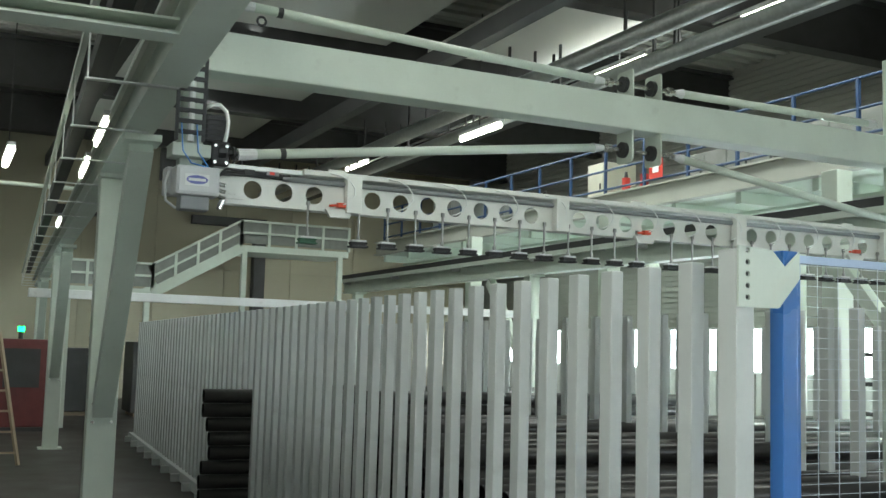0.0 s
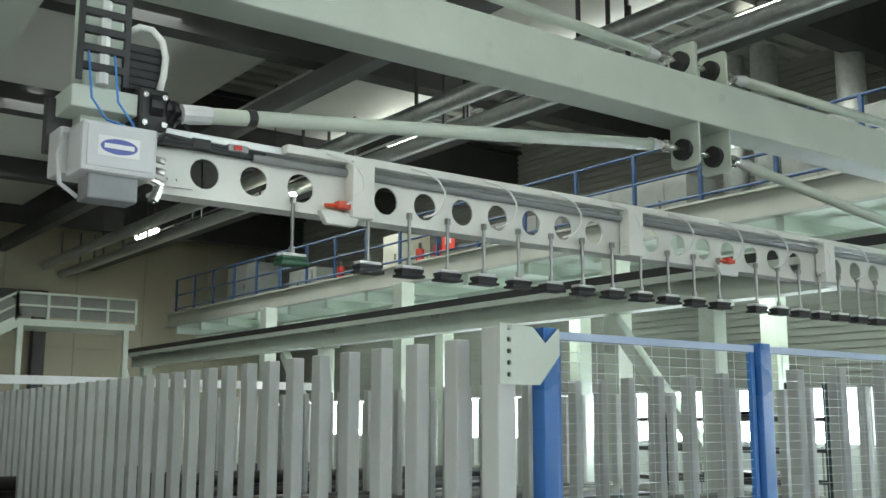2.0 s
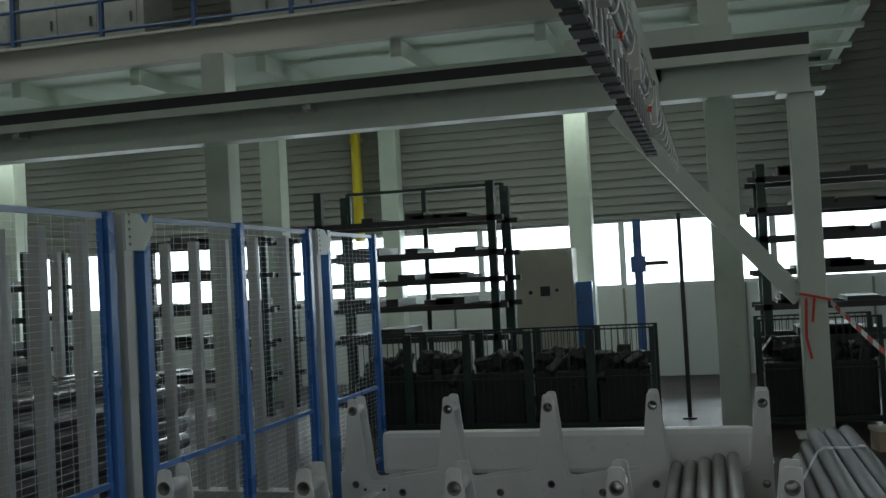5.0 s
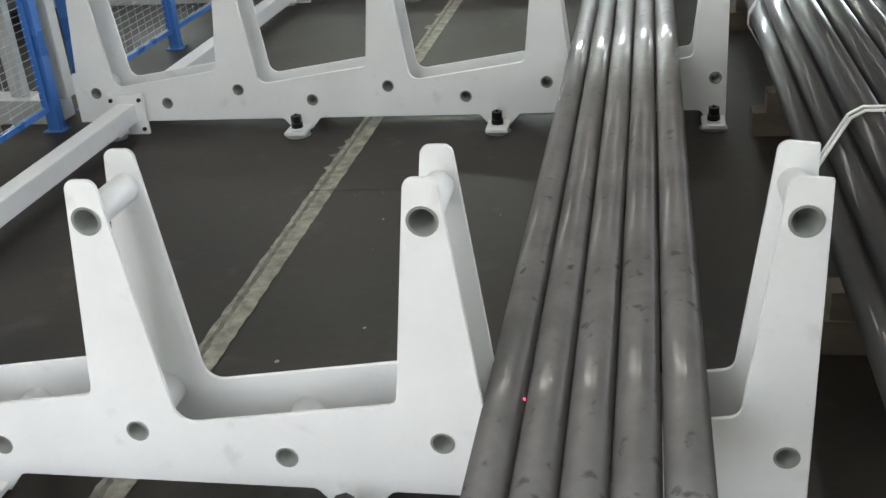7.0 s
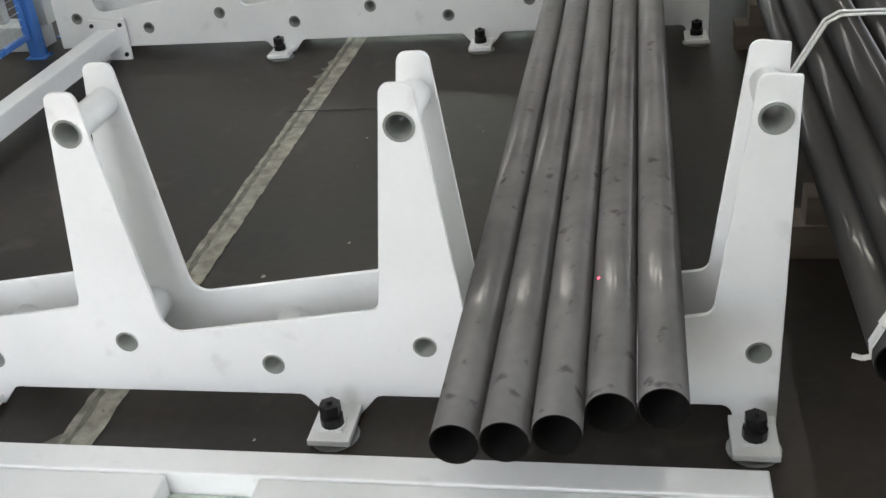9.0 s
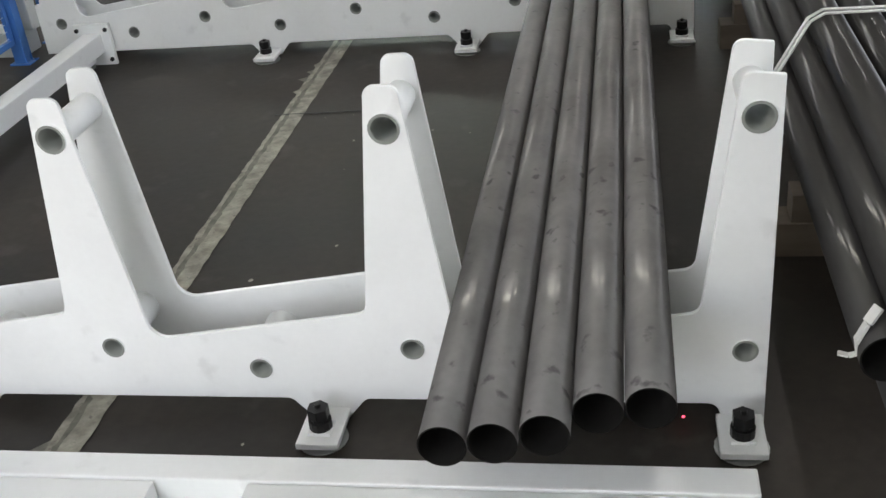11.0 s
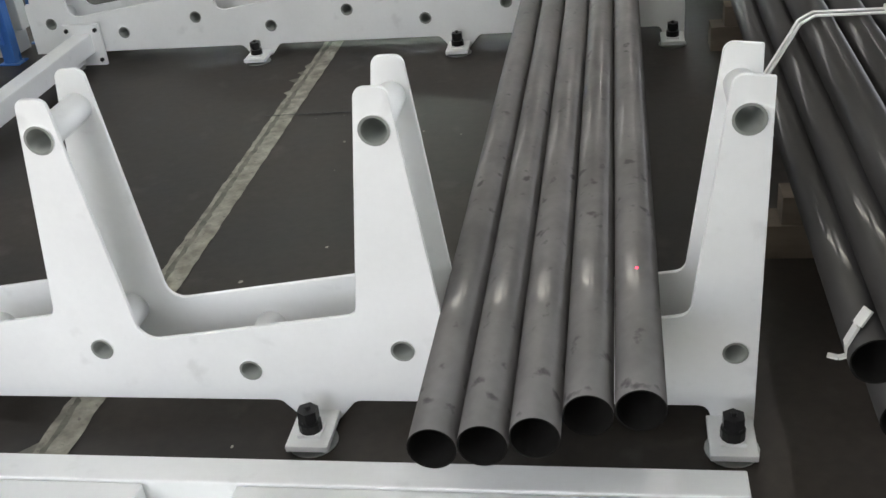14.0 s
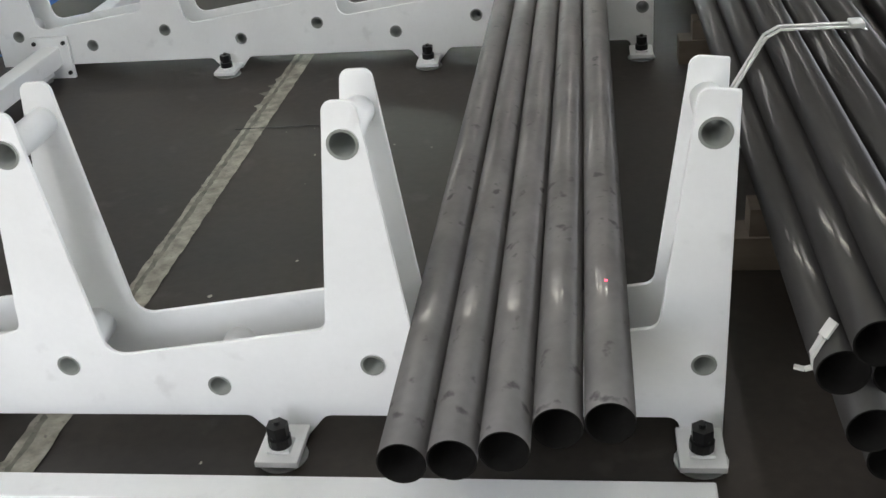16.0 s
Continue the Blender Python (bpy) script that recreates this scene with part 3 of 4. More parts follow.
def fences():
    post = link_bm("post", B(-0.035, 0.035, -0.035, 0.035, 0.0, 2.325, bevel=0.004), BLUE)
    L = 1.19
    bm = bmesh.new()
    nz, ny = 56, 12
    for i in range(nz):
        z = 0.16 + i * (2.12 / (nz - 1))
        box(bm, -0.0009, 0.0009, 0, L, z - 0.0009, z + 0.0009)
    for i in range(ny):
        y = 0.02 + i * ((L - 0.04) / (ny - 1))
        box(bm, -0.0027, -0.0009, y - 0.0009, y + 0.0009, 0.14, 2.29)
    net = link_bm("mesh", bm, WIRE)
    fr = bmesh.new()
    box(fr, -0.012, 0.012, 0, L, 0.12, 0.15)
    box(fr, -0.012, 0.012, 0, 0.025, 0.15, 2.285)
    box(fr, -0.012, 0.012, L - 0.025, L, 0.15, 2.285)
    frame_me = link_bm("panel_frame", fr, BLUE)
    top_me = link_bm("top_rail", B(-0.012, 0.012, 0, L, 2.285, 2.315), GLINTBLUE)
    for y0, count in ((0.40, 2), (3.34, 2), (6.34, 1)):
        f = thing("guard_fence", "blue framed wire mesh guard fence by the rack", "fence", group="guard fences")
        for k in range(count + 1):
            p = part("post", post, None, f, m=pose(FX, y0 + k * 1.287, 0))
            part("foot_plate", B(-0.06, 0.06, -0.05, 0.05, 0, 0.008), BLUE, p)
        for k in range(count):
            y = y0 + k * 1.287 + 0.045
            p = part("panel_frame", frame_me, None, f, m=pose(FX, y, 0))
            part("mesh", net, None, p, "grey wire mesh")
            part("top_rail", top_me, None, p, "blue top rail with painted pale glint")
            part("mid_rail", B(FX - 0.014, FX + 0.014, y + 0.0, y + 1.19, 0.82, 0.85), BLUE, f)


# ---- cradles ----
POSTS = (-2.4, -1.6, -0.8, 0.0, 0.8)


def cradle_outline():
    o = [(-2.53, 0.06, 0), (-2.53, 0.33, 0.02)]
    for i, x in enumerate(POSTS):
        o += [(x - 0.110, 0.325, 0.03) if i else (x - 0.10, 0.33, 0.0), (x - 0.037, 0.915, 0.025)]
        if i < 4:
            o += [(x + 0.038, 0.915, 0.025), (x + 0.112, 0.245, 0.05)]
        else:
            o += [(x + 0.05, 0.905, 0.004), (x + 0.05, 0.0, 0.0), (x - 0.05, 0.0, 0.0), (x - 0.06, 0.06, 0.03)]
    for x in (-0.245, -1.28, -2.3):
        o += [(x + 0.10, 0.06, 0.03), (x + 0.05, 0.0, 0), (x - 0.05, 0.0, 0), (x - 0.10, 0.06, 0.03)]
    return round_poly(o)


def build_cradle():
    c = thing("pipe_cradle", "white painted steel pipe cradle standing on the floor", "cradle", group="pipe cradles")
    holes = [(x, 0.815, 0.033) for x in POSTS] + [(x - 0.003, 0.221, 0.027) for x in POSTS] + [(x + 0.391, 0.158, 0.027) for x in POSTS[:4]]
    out = cradle_outline()
    part("front_plate", plate(out, holes, -0.006, 0.006, 0.0018), WHITE, c)
    part("back_plate", plate(out, holes, 0.194, 0.206, 0.0018), WHITE, c)
    # the dull grey inside these white tubes is shade put into the colour
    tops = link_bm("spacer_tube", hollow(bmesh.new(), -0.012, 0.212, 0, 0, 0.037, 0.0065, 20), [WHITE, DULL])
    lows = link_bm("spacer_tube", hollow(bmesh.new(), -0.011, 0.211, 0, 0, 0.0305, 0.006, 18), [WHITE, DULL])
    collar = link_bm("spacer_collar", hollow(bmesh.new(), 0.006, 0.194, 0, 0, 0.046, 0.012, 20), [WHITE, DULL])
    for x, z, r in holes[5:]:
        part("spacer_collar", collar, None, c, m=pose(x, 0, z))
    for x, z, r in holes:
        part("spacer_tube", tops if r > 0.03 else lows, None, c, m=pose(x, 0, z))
    for x in (0.79, -0.245, -1.28, -2.3):
        for y, s in ((-0.006, -1), (0.206, 1)):
            f = part("foot_plate", B(x - 0.055, x + 0.055, min(y, y + s * 0.15), max(y, y + s * 0.15), 0.002, 0.020, bevel=0.003), WHITE, c, m=pose(0, 0, 0.012))
            part("anchor_disc", R((x, y + s * 0.09, 0.0), (x, y + s * 0.09, 0.004), 0.065, 20), GALV, f, m=pose(0, 0, -0.012))
            part("washer", B(x - 0.03, x + 0.03, y + s * 0.09 - 0.03, y + s * 0.09 + 0.03, 0.02, 0.03, bevel=0.003), WHITE, f)
            bm = R((x, y + s * 0.09, 0.03), (x, y + s * 0.09, 0.055), 0.030, 12)
            rod(bm, (x, y + s * 0.09, 0.055), (x, y + s * 0.09, 0.064), 0.022, 12)
            rod(bm, (x, y + s * 0.09, 0.064), (x, y + s * 0.09, 0.092), 0.028, 6)
            rod(bm, (x, y + s * 0.09, 0.092), (x, y + s * 0.09, 0.102), 0.008, 8)
            part("anchor_bolt", bm, BOLTM, f, "black anchor bolt")
    return c


def cradles():
    c = build_cradle()
    copy_thing(c, pose(0, 2.922, 0))
    copy_thing(c, pose(0, 5.935, 0))
    for y0, y1 in ((0.22, 2.90), (3.14, 5.91)):
        t = thing("tie_beam", "white square steel tie beam between pipe cradles", "beam", group="tie beams")
        part("tube", B(-2.28, -2.18, y0, y1, 0.07, 0.17, bevel=0.006), WHITE, t)
        for y in (y0 + 0.012, y1 - 0.012):
            p = part("end_plate", B(-2.33, -2.13, y - 0.011, y + 0.011, 0.0, 0.22), WHITE, t)
            for dx, dz in ((-0.08, 0.03), (0.08, 0.03), (-0.08, 0.19), (0.08, 0.19)):
                part("bolt", R((-2.23 + dx, y - 0.02, dz), (-2.23 + dx, y + 0.02, dz), 0.012, 6), BOLTM, p)
    t = thing("floor_beam", "white rectangular steel beam lying before the cradle", "beam")
    part("tube", B(-2.6, 0.80, -0.374, -0.29, 0.0, 0.11, bevel=0.005), WHITE, t)
    for x0, x1 in ((-2.6, -0.57), (-0.34, 0.79)):
        t = thing("kerb_block", "white painted steel block before the floor beam", "block", group="kerb blocks")
        part("block", B(x0, x1, -0.62, -0.378, 0.0, 0.105, bevel=0.004), WHITE, t)
    t = thing("gap_plate", "grey low steel plate between white blocks", "plate")
    part("plate", B(-0.569, -0.341, -0.62, -0.378, 0.0, 0.045), GREY, t)
    t = thing("barrier_beam", "white horizontal guard beam behind the cradles", "barrier")
    part("beam", B(-2.3, 0.74, 6.32, 6.46, 0.22, 0.58, bevel=0.05), WHITE, t)
    for x in (-2.1, -0.8, 0.5):
        part("leg", B(x - 0.05, x + 0.05, 6.34, 6.44, 0, 0.24), WHITE, t)


def pipes():
    r = 0.052
    for i in range(5):
        x = 0.148 + i * 0.1055
        z = 0.245 + (x - 0.112) * 0.14 + r + 0.004
        y0 = (-0.47, -0.475, -0.465, -0.41, -0.41)[i]
        p = solid("steel_pipe", hollow(bmesh.new(), 0, 6.6, 0, 0, r, 0.0035, 40), [PIPEM, BORESHADE], "raw grey steel pipe lying across the cradles", "pipe", group="pipes in the cradle", m=pose(x, y0, z, 0, 37 * i, 0))


def bundles():
    rnd = random.Random(3)

    def bundle(x0, y0, r, rows, turn, lift, length):
        """Pipes packed row on row about the line x0; rows from the bottom up."""
        me = link_bm("pipe", hollow(bmesh.new(), 0, length, 0, 0, r, 0.004, 24), [DARKPIPE, BORESHADE])
        b = thing("pipe_bundle", "bundle of dark steel pipes tied with white straps", "pipes", pose(x0, y0, 0, 0, 0, turn), "pipe bundles")
        for j, n in enumerate(rows):
            for i in range(n):
                part("pipe", me, None, b, m=pose((i - (n - 1) / 2) * 2.01 * r, rnd.uniform(-0.05, 0.05), lift + r + j * r * 1.74, 0, rnd.uniform(0, 360), 0))
        w = rows[0] * r
        for i in range(3):
            y = 1.22 + i * 1.9
            part("bearer", B(-w - 0.06, w + 0.06, y - 0.05, y + 0.05, lift * 0.55, lift), BEARER, b)
            part("floor_timber", B(-w - 0.12, w + 0.2, y - 0.06, y + 0.06, 0, lift * 0.55), BEARER, b)

    bundle(1.235, -0.36, 0.053, (3, 4, 5, 4, 3), 0.0, 0.205, 6.0)
    bundle(1.84, 0.25, 0.052, (4, 5, 4, 3), -1.5, 0.12, 5.6)
    bundle(2.75, 0.8, 0.052, (5, 6, 5, 4), -3.0, 0.10, 5.6)
    # straps round the nearest bundle
    for y in (1.04, 3.12, 4.7):
        s = thing("strap", "white plastic strap tied round the pipe bundle", "strap", group="straps")
        for dy in (0.0, 0.035):
            bm = bmesh.new()
            pts = [(1.11, y - 0.02 + dy, 0.20), (1.06, y - 0.02 + dy, 0.23), (0.952, y - 0.03 + dy, 0.42), (0.955, y - 0.02 + dy, 0.47), (1.065, y + dy, 0.665), (1.105, y + dy, 0.688), (1.33, y + dy, 0.688), (1.375, y + dy, 0.665), (1.488, y + dy, 0.45), (1.36, y + dy, 0.22), (1.11, y - 0.02 + dy, 0.195)]
            for p, q in zip(pts, pts[1:]):
                bar(bm, p, q, 0.016, 0.004)
            part("band", bm, STRAP, s)
        part("buckle", B(1.305, 1.345, y - 0.01, y + 0.05, 0.684, 0.70, bevel=0.004), STRAP, s)
    t = thing("strap_tail", "loose white strap end tied round the pipes", "strap")
    bm = bmesh.new()
    knot = [(1.005, -0.30, 0.535), (0.985, -0.31, 0.505), (0.967, -0.31, 0.46)]
    for p, q in zip(knot, knot[1:]):
        bar(bm, p, q, 0.024, 0.006)
    tail = [(0.967, -0.31, 0.46), (0.97, -0.315, 0.435), (0.955, -0.315, 0.43), (0.935, -0.31, 0.433)]
    for p, q in zip(tail, tail[1:]):
        bar(bm, p, q, 0.014, 0.004)
    part("band", bm, STRAP, t)


# ---- gantry ----
def gantry():
    g = thing("gantry_crane", "pale grey travelling gantry with vacuum pipe gripper", "crane")
    bx = -0.20
    part("bridge_beam", B(bx - 0.11, bx + 0.11, -1.02, 9.75, 3.60, 3.86, bevel=0.012), GREY, g)
    for y in (-1.0, 9.5):
        e = part("end_truck", B(bx - 0.9, bx + 0.9, y - 0.14, y + 0.14, 4.18, 4.42, bevel=0.01), GREY, g)
        for dx in (-0.75, 0.75):
            part("wheel", R((bx + dx, y - 0.05, 4.26), (bx + dx, y + 0.05, 4.26), 0.1, 16), DARK, e)
        part("hanger_plate", B(bx - 0.14, bx + 0.14, max(y - 0.1, -1.0), y + 0.1, 3.86, 4.18), GREY, g)
    part("bolt", R((bx + 0.11, -1.06, 3.7), (bx + 0.17, -1.06, 3.7), 0.02, 6), STEEL, g)
    yb = 2.17
    for dy in (0.0, 0.26):
        pl = plate(round_poly([(-0.10, 3.36, 0.03), (0.10, 3.36, 0.03), (0.10, 3.60, 0), (-0.10, 3.60, 0)]), [], yb + dy - 0.006, yb + dy + 0.006)
        bmesh.ops.translate(pl, verts=pl.verts, vec=(bx, 0, 0))
        part("bearing_plate", pl, GREY, g)
        pl = plate(round_poly([(-0.10, 3.86, 0), (0.10, 3.86, 0), (0.10, 4.07, 0.03), (-0.10, 4.07, 0.03)]), [], yb + dy - 0.006, yb + dy + 0.006)
        bmesh.ops.translate(pl, verts=pl.verts, vec=(bx, 0, 0))
        part("bearing_plate", pl, GREY, g)
        for z in (3.46, 3.965):
            part("bearing", R((bx, yb + dy - 0.04, z), (bx, yb + dy + 0.02, z), 0.06, 16), BLACK, g, "black flange bearing")

    def shaft(a, b, mid):
        s = part("drive_shaft", R(Vector(a).lerp(Vector(b), 0.03), Vector(a).lerp(Vector(b), 0.965), 0.031, 16), GREY, g, "pale grey tubular drive shaft", smooth=True)
        part("joint", R(Vector(a).lerp(Vector(b), -0.012), Vector(a).lerp(Vector(b), 0.03), 0.038, 10, r2=0.034), PLASTW, s)
        part("joint", R(Vector(a).lerp(Vector(b), 0.965), Vector(a).lerp(Vector(b), 1.0), 0.038, 12, r2=0.022), PLASTW, s)
        if mid:
            part("sleeve", R(Vector(a).lerp(Vector(b), 0.085), Vector(a).lerp(Vector(b), 0.098), 0.0345, 16), BLACK, s)

    for z, zn, zf in ((3.46, 3.08, 3.10), (3.965, 4.08, 3.97)):
        xn = 0.0 if z < 3.6 else bx
        shaft((xn, -0.80, zn), (bx, yb - 0.20, z), True)
        shaft((xn, 4.75, zf), (bx, yb + 0.46, z), False)
        bm = R((bx, yb - 0.22, z), (bx, yb + 0.48, z), 0.016, 12)
        rod(bm, (bx, yb - 0.17, z), (bx, yb - 0.13, z), 0.034, 12)
        rod(bm, (bx, yb + 0.39, z), (bx, yb + 0.43, z), 0.034, 12)
        part("centre_shaft", bm, STEEL, g)
        bm = R((xn, -0.94, zn), (xn, -0.79, zn), 0.016, 10)
        rod(bm, (xn, -0.90, zn), (xn, -0.885, zn), 0.05, 14)
        rod(bm, (xn, -0.865, zn), (xn, -0.85, zn), 0.04, 14)
        rod(bm, (xn, -0.96, zn), (xn, -0.915, zn), 0.058, 14)
        part("coupling", bm, BOLTM, g)
    for y, z in ((-0.83, 3.02), (-0.72, 3.93)):
        bm = bmesh.new()
        for k in range(10):
            a, b = 2 * math.pi * k / 10, 2 * math.pi * (k + 1) / 10
            rod(bm, (0.0, y + 0.028 * math.cos(a), z + 0.028 * math.sin(a)), (0.0, y + 0.028 * math.cos(b), z + 0.028 * math.sin(b)), 0.008, 6)
        part("lifting_eye", bm, BLACK, g)
    # lift masts
    for y in (-1.10, 4.95):
        bm = B(-0.20, -0.06, y - 0.07, y + 0.07, 2.98, 4.55, bevel=0.01)
        box(bm, -0.20, 0.03, y - 0.13, y + 0.10, 3.03, 3.11, bevel=0.006)
        m = part("lift_mast", bm, GREY, g)
        mo = part("lift_motor", B(-0.14, -0.01, y + 0.07, y + 0.20, 3.14, 3.31, bevel=0.012), BLACK, m)
        for k in range(5):
            part("cooling_fin", B(-0.15, 0.0, y + 0.065, y + 0.205, 3.155 + k * 0.03, 3.162 + k * 0.03), BOLTM, mo)
        gx = part("gearbox", B(-0.10, 0.04, y + 0.10, y + 0.21, 2.99, 3.14, bevel=0.014), BLACK, m)
        for k in range(4):
            part("gear_bolt", R((0.04, y + 0.12 + 0.07 * (k % 2), 3.01 + 0.1 * (k // 2)), (0.052, y + 0.12 + 0.07 * (k % 2), 3.01 + 0.1 * (k // 2)), 0.011, 6), STEEL, gx)
    # energy chain on the mast
    ch = part("energy_chain", B(0.04, 0.055, -1.225, -1.205, 3.12, 4.3), BLACK, g, "black plastic energy chain")
    part("chain_side", B(0.04, 0.055, -1.065, -1.045, 3.12, 4.3), BLACK, ch)
    for k in range(18):
        part("chain_link", B(0.035, 0.058, -1.205, -1.065, 3.16 + k * 0.065, 3.185 + k * 0.065), BLACK, ch)
    part("chain_cable", R((0.03, -1.13, 3.12), (0.03, -1.13, 4.3), 0.022, 8), HOSE, ch)
    for k, (y0, y1) in enumerate(((-1.19, -1.00), (-1.10, -1.02))):
        bm = bmesh.new()
        tube_path(bm, [(0.06, y0, 3.22), (0.09, y0 + 0.01, 3.05), (0.10, y0 + 0.06, 2.98), (0.08, y1, 2.96), (0.04, y1 + 0.03, 2.95)], 0.0045)
        part("blue_hose", bm, BLUEHOSE, g, "thin blue air hose")
    bm = bmesh.new()
    tube_path(bm, [(0.0, -1.05, 3.33), (0.01, -1.0, 3.365), (0.01, -0.955, 3.365), (0.01, -0.915, 3.33), (0.01, -0.90, 3.27), (0.01, -0.905, 3.20), (0.01, -0.92, 3.13)], 0.013, 8)
    part("vacuum_hose", bm, HOSE, g, "clear ribbed vacuum hose")
    # control box with its oval badge
    cb = part("control_box", B(0.0, 0.16, -1.225, -0.97, 2.785, 2.955, bevel=0.012), PLASTW, g, "grey plastic control box")
    part("cover", B(0.16, 0.168, -1.21, -0.985, 2.80, 2.94, bevel=0.003), PLASTW, cb)
    bm = R((0.1695, -1.105, 2.872), (0.1715, -1.105, 2.872), 0.05, 28)
    bmesh.ops.scale(bm, verts=bm.verts, vec=(1, 1.25, 0.52), space=Matrix.Translation((0, 1.105, -2.872)))
    part("badge_plate", B(0.168, 0.1695, -1.175, -1.035, 2.838, 2.906), WHITE, cb)
    part("badge", bm, LOGO, cb, "blue oval badge with a pale bar")
    part("badge_bar", B(0.1715, 0.1735, -1.155, -1.055, 2.864, 2.880), WHITE, cb)
    part("plug_block", B(0.02, 0.13, -1.19, -1.02, 2.70, 2.785, bevel=0.008), DARKGREY, g, "dark grey connector block")
    part("side_block", B(-0.14, -0.005, -1.25, -1.0, 2.80, 2.965, bevel=0.012), PLASTW, g)
    part("back_plate", B(-0.19, -0.145, -1.26, -0.98, 2.90, 3.10, bevel=0.006), DARK, g, "dark steel back plate")
    bm = bmesh.new()
    for k in range(3):
        rod(bm, (0.10, -0.97, 2.80 + k * 0.035), (0.12, -0.925, 2.78 + k * 0.04), 0.012, 8)
    part("cable_gland", bm, STEEL, g)
    for k, (ya, za) in enumerate(((-0.93, 2.975), (-0.93, 2.955), (-0.93, 2.94))):
        bm = bmesh.new()
        tube_path(bm, [(0.06 - 0.01 * k, -0.975, 2.90 + 0.02 * k), (0.055, ya + 0.02, za), (0.04, -0.80, 2.972 - 0.012 * k), (0.03, -0.66, 2.968 - 0.01 * k), (0.02, -0.50, 2.97 - 0.01 * k)], 0.009, 7)
        part("cable", bm, BLACK, g, "black cable on the gripper")
    part("end_gusset", plate([Vector((-0.985, 2.80)), Vector((-0.78, 2.80)), Vector((-0.90, 2.975)), Vector((-0.985, 2.975))], [(-0.88, 2.825, 0.006), (-0.845, 2.825, 0.006)], -0.018, -0.010, axis="x"), WHITEG, g)
    se = part("valve", B(0.015, 0.05, -0.66, -0.58, 2.958, 2.985, bevel=0.004), DARKGREY, g, "dark pneumatic valve")
    part("valve_cap", B(0.05, 0.056, -0.64, -0.61, 2.963, 2.98), RED, se)
    part("valve", B(0.015, 0.05, -0.80, -0.73, 2.945, 2.985, bevel=0.004), BLACK, g, "black pneumatic valve")
    for k in range(2):
        part("plug", R((0.08 + 0.03 * k, -0.955, 2.72), (0.08 + 0.03 * k, -0.935, 2.775), 0.014, 10), STEEL, g)
    part("hose_arc", tube_path(bmesh.new(), [(0.02, -1.24, 2.93), (0.05, -1.27, 2.85), (0.06, -1.26, 2.75), (0.06, -1.20, 2.71)], 0.008, 7), PLASTW, g)
    # gripper beam
    y0, y1 = -0.97, 4.90
    hs = []
    y = -0.73
    while y < 4.8:
        if all(abs(y - q) > 0.095 for q in (-0.09, 1.46, 3.06, 4.62)):
            hs.append(y)
        y += 0.1975
    outline = [Vector((y0, 2.85)), Vector((y0 + 0.06, 2.785)), Vector((y1, 2.785)), Vector((y1, 2.965)), Vector((y0, 2.965))]
    gb = part("gripper_beam", plate(outline, [(h, 2.868, 0.057) for h in hs], -0.004, 0.004, axis="x"), WHITEG, g, "pale perforated gripper beam")
    part("bottom_flange", B(-0.09, 0.012, y0 + 0.06, y1, 2.772, 2.785), WHITEG, gb)
    part("top_rail", B(-0.10, 0.012, y0, y1, 2.985, 3.015, bevel=0.004), GALV, gb, "bright aluminium top rail")
    part("vacuum_tube", R((0.018, -0.55, 2.952), (0.018, y1, 2.952), 0.017, 12), DARKGREY, gb, "grey vacuum manifold tube", smooth=True)
    part("hose_rail", B(0.004, 0.05, -0.42, y1, 2.988, 3.022, bevel=0.004), WHITEG, gb)
    for yy in (-0.09, 1.46, 3.06, 4.62):
        bk = part("clamp_bracket", B(0.012, 0.075, yy - 0.05, yy + 0.05, 2.768, 2.998, bevel=0.004), WHITEG, gb)
    for yy in (-0.16, 2.20, 4.3):
        o = part("sensor", B(0.02, 0.06, yy - 0.035, yy + 0.025, 2.80, 2.83, bevel=0.005), ORANGE, gb, "orange sensor block")
        part("nose", R((0.04, yy - 0.085, 2.808), (0.04, yy - 0.035, 2.812), 0.008, 8), ORANGE, o)
        part("sensor_plate", plate([Vector((yy - 0.11, 2.785)), Vector((yy - 0.08, 2.735)), Vector((yy + 0.05, 2.735)), Vector((yy + 0.07, 2.785))], [], -0.05, -0.02, axis="x"), WHITEG, gb)
        part("top_fin", plate([Vector((yy - 0.08, 3.01)), Vector((yy - 0.06, 3.055)), Vector((yy + 0.05, 3.055)), Vector((yy + 0.07, 3.01))], [], 0.05, 0.08, axis="x"), WHITEG, gb)
    cups = [-0.38, -0.04] + [0.16 + 0.196 * k for k in range(11)] + [2.43 + 0.192 * k for k in range(12)]
    stem = bmesh.new()
    rod(stem, (0.03, 0, 2.62), (0.03, 0, 2.80), 0.006, 8)
    rod(stem, (0.03, 0, 2.70), (0.03, 0, 2.80), 0.008, 8)
    rod(stem, (0.03, 0, 2.80), (0.03, 0, 2.825), 0.014, 6)
    rod(stem, (0.03, 0, 2.605), (0.03, 0, 2.63), 0.012, 8)
    stem = link_bm("suction_cup", stem, DSTEEL)
    pad = bmesh.new()
    box(pad, 0.0, 0.06, -0.055, 0.055, 2.578, 2.592, bevel=0.004)
    box(pad, 0.005, 0.055, -0.05, 0.05, 2.568, 2.578)
    box(pad, -0.004, 0.064, -0.06, 0.06, 2.556, 2.568, bevel=0.004)
    green_pad = link_bm("pad", pad.copy(), GREENPAD)
    pad = link_bm("pad", pad, BLACK)
    cap = link_bm("holder", B(0.004, 0.056, -0.05, 0.05, 2.592, 2.604, bevel=0.003), PLASTW)
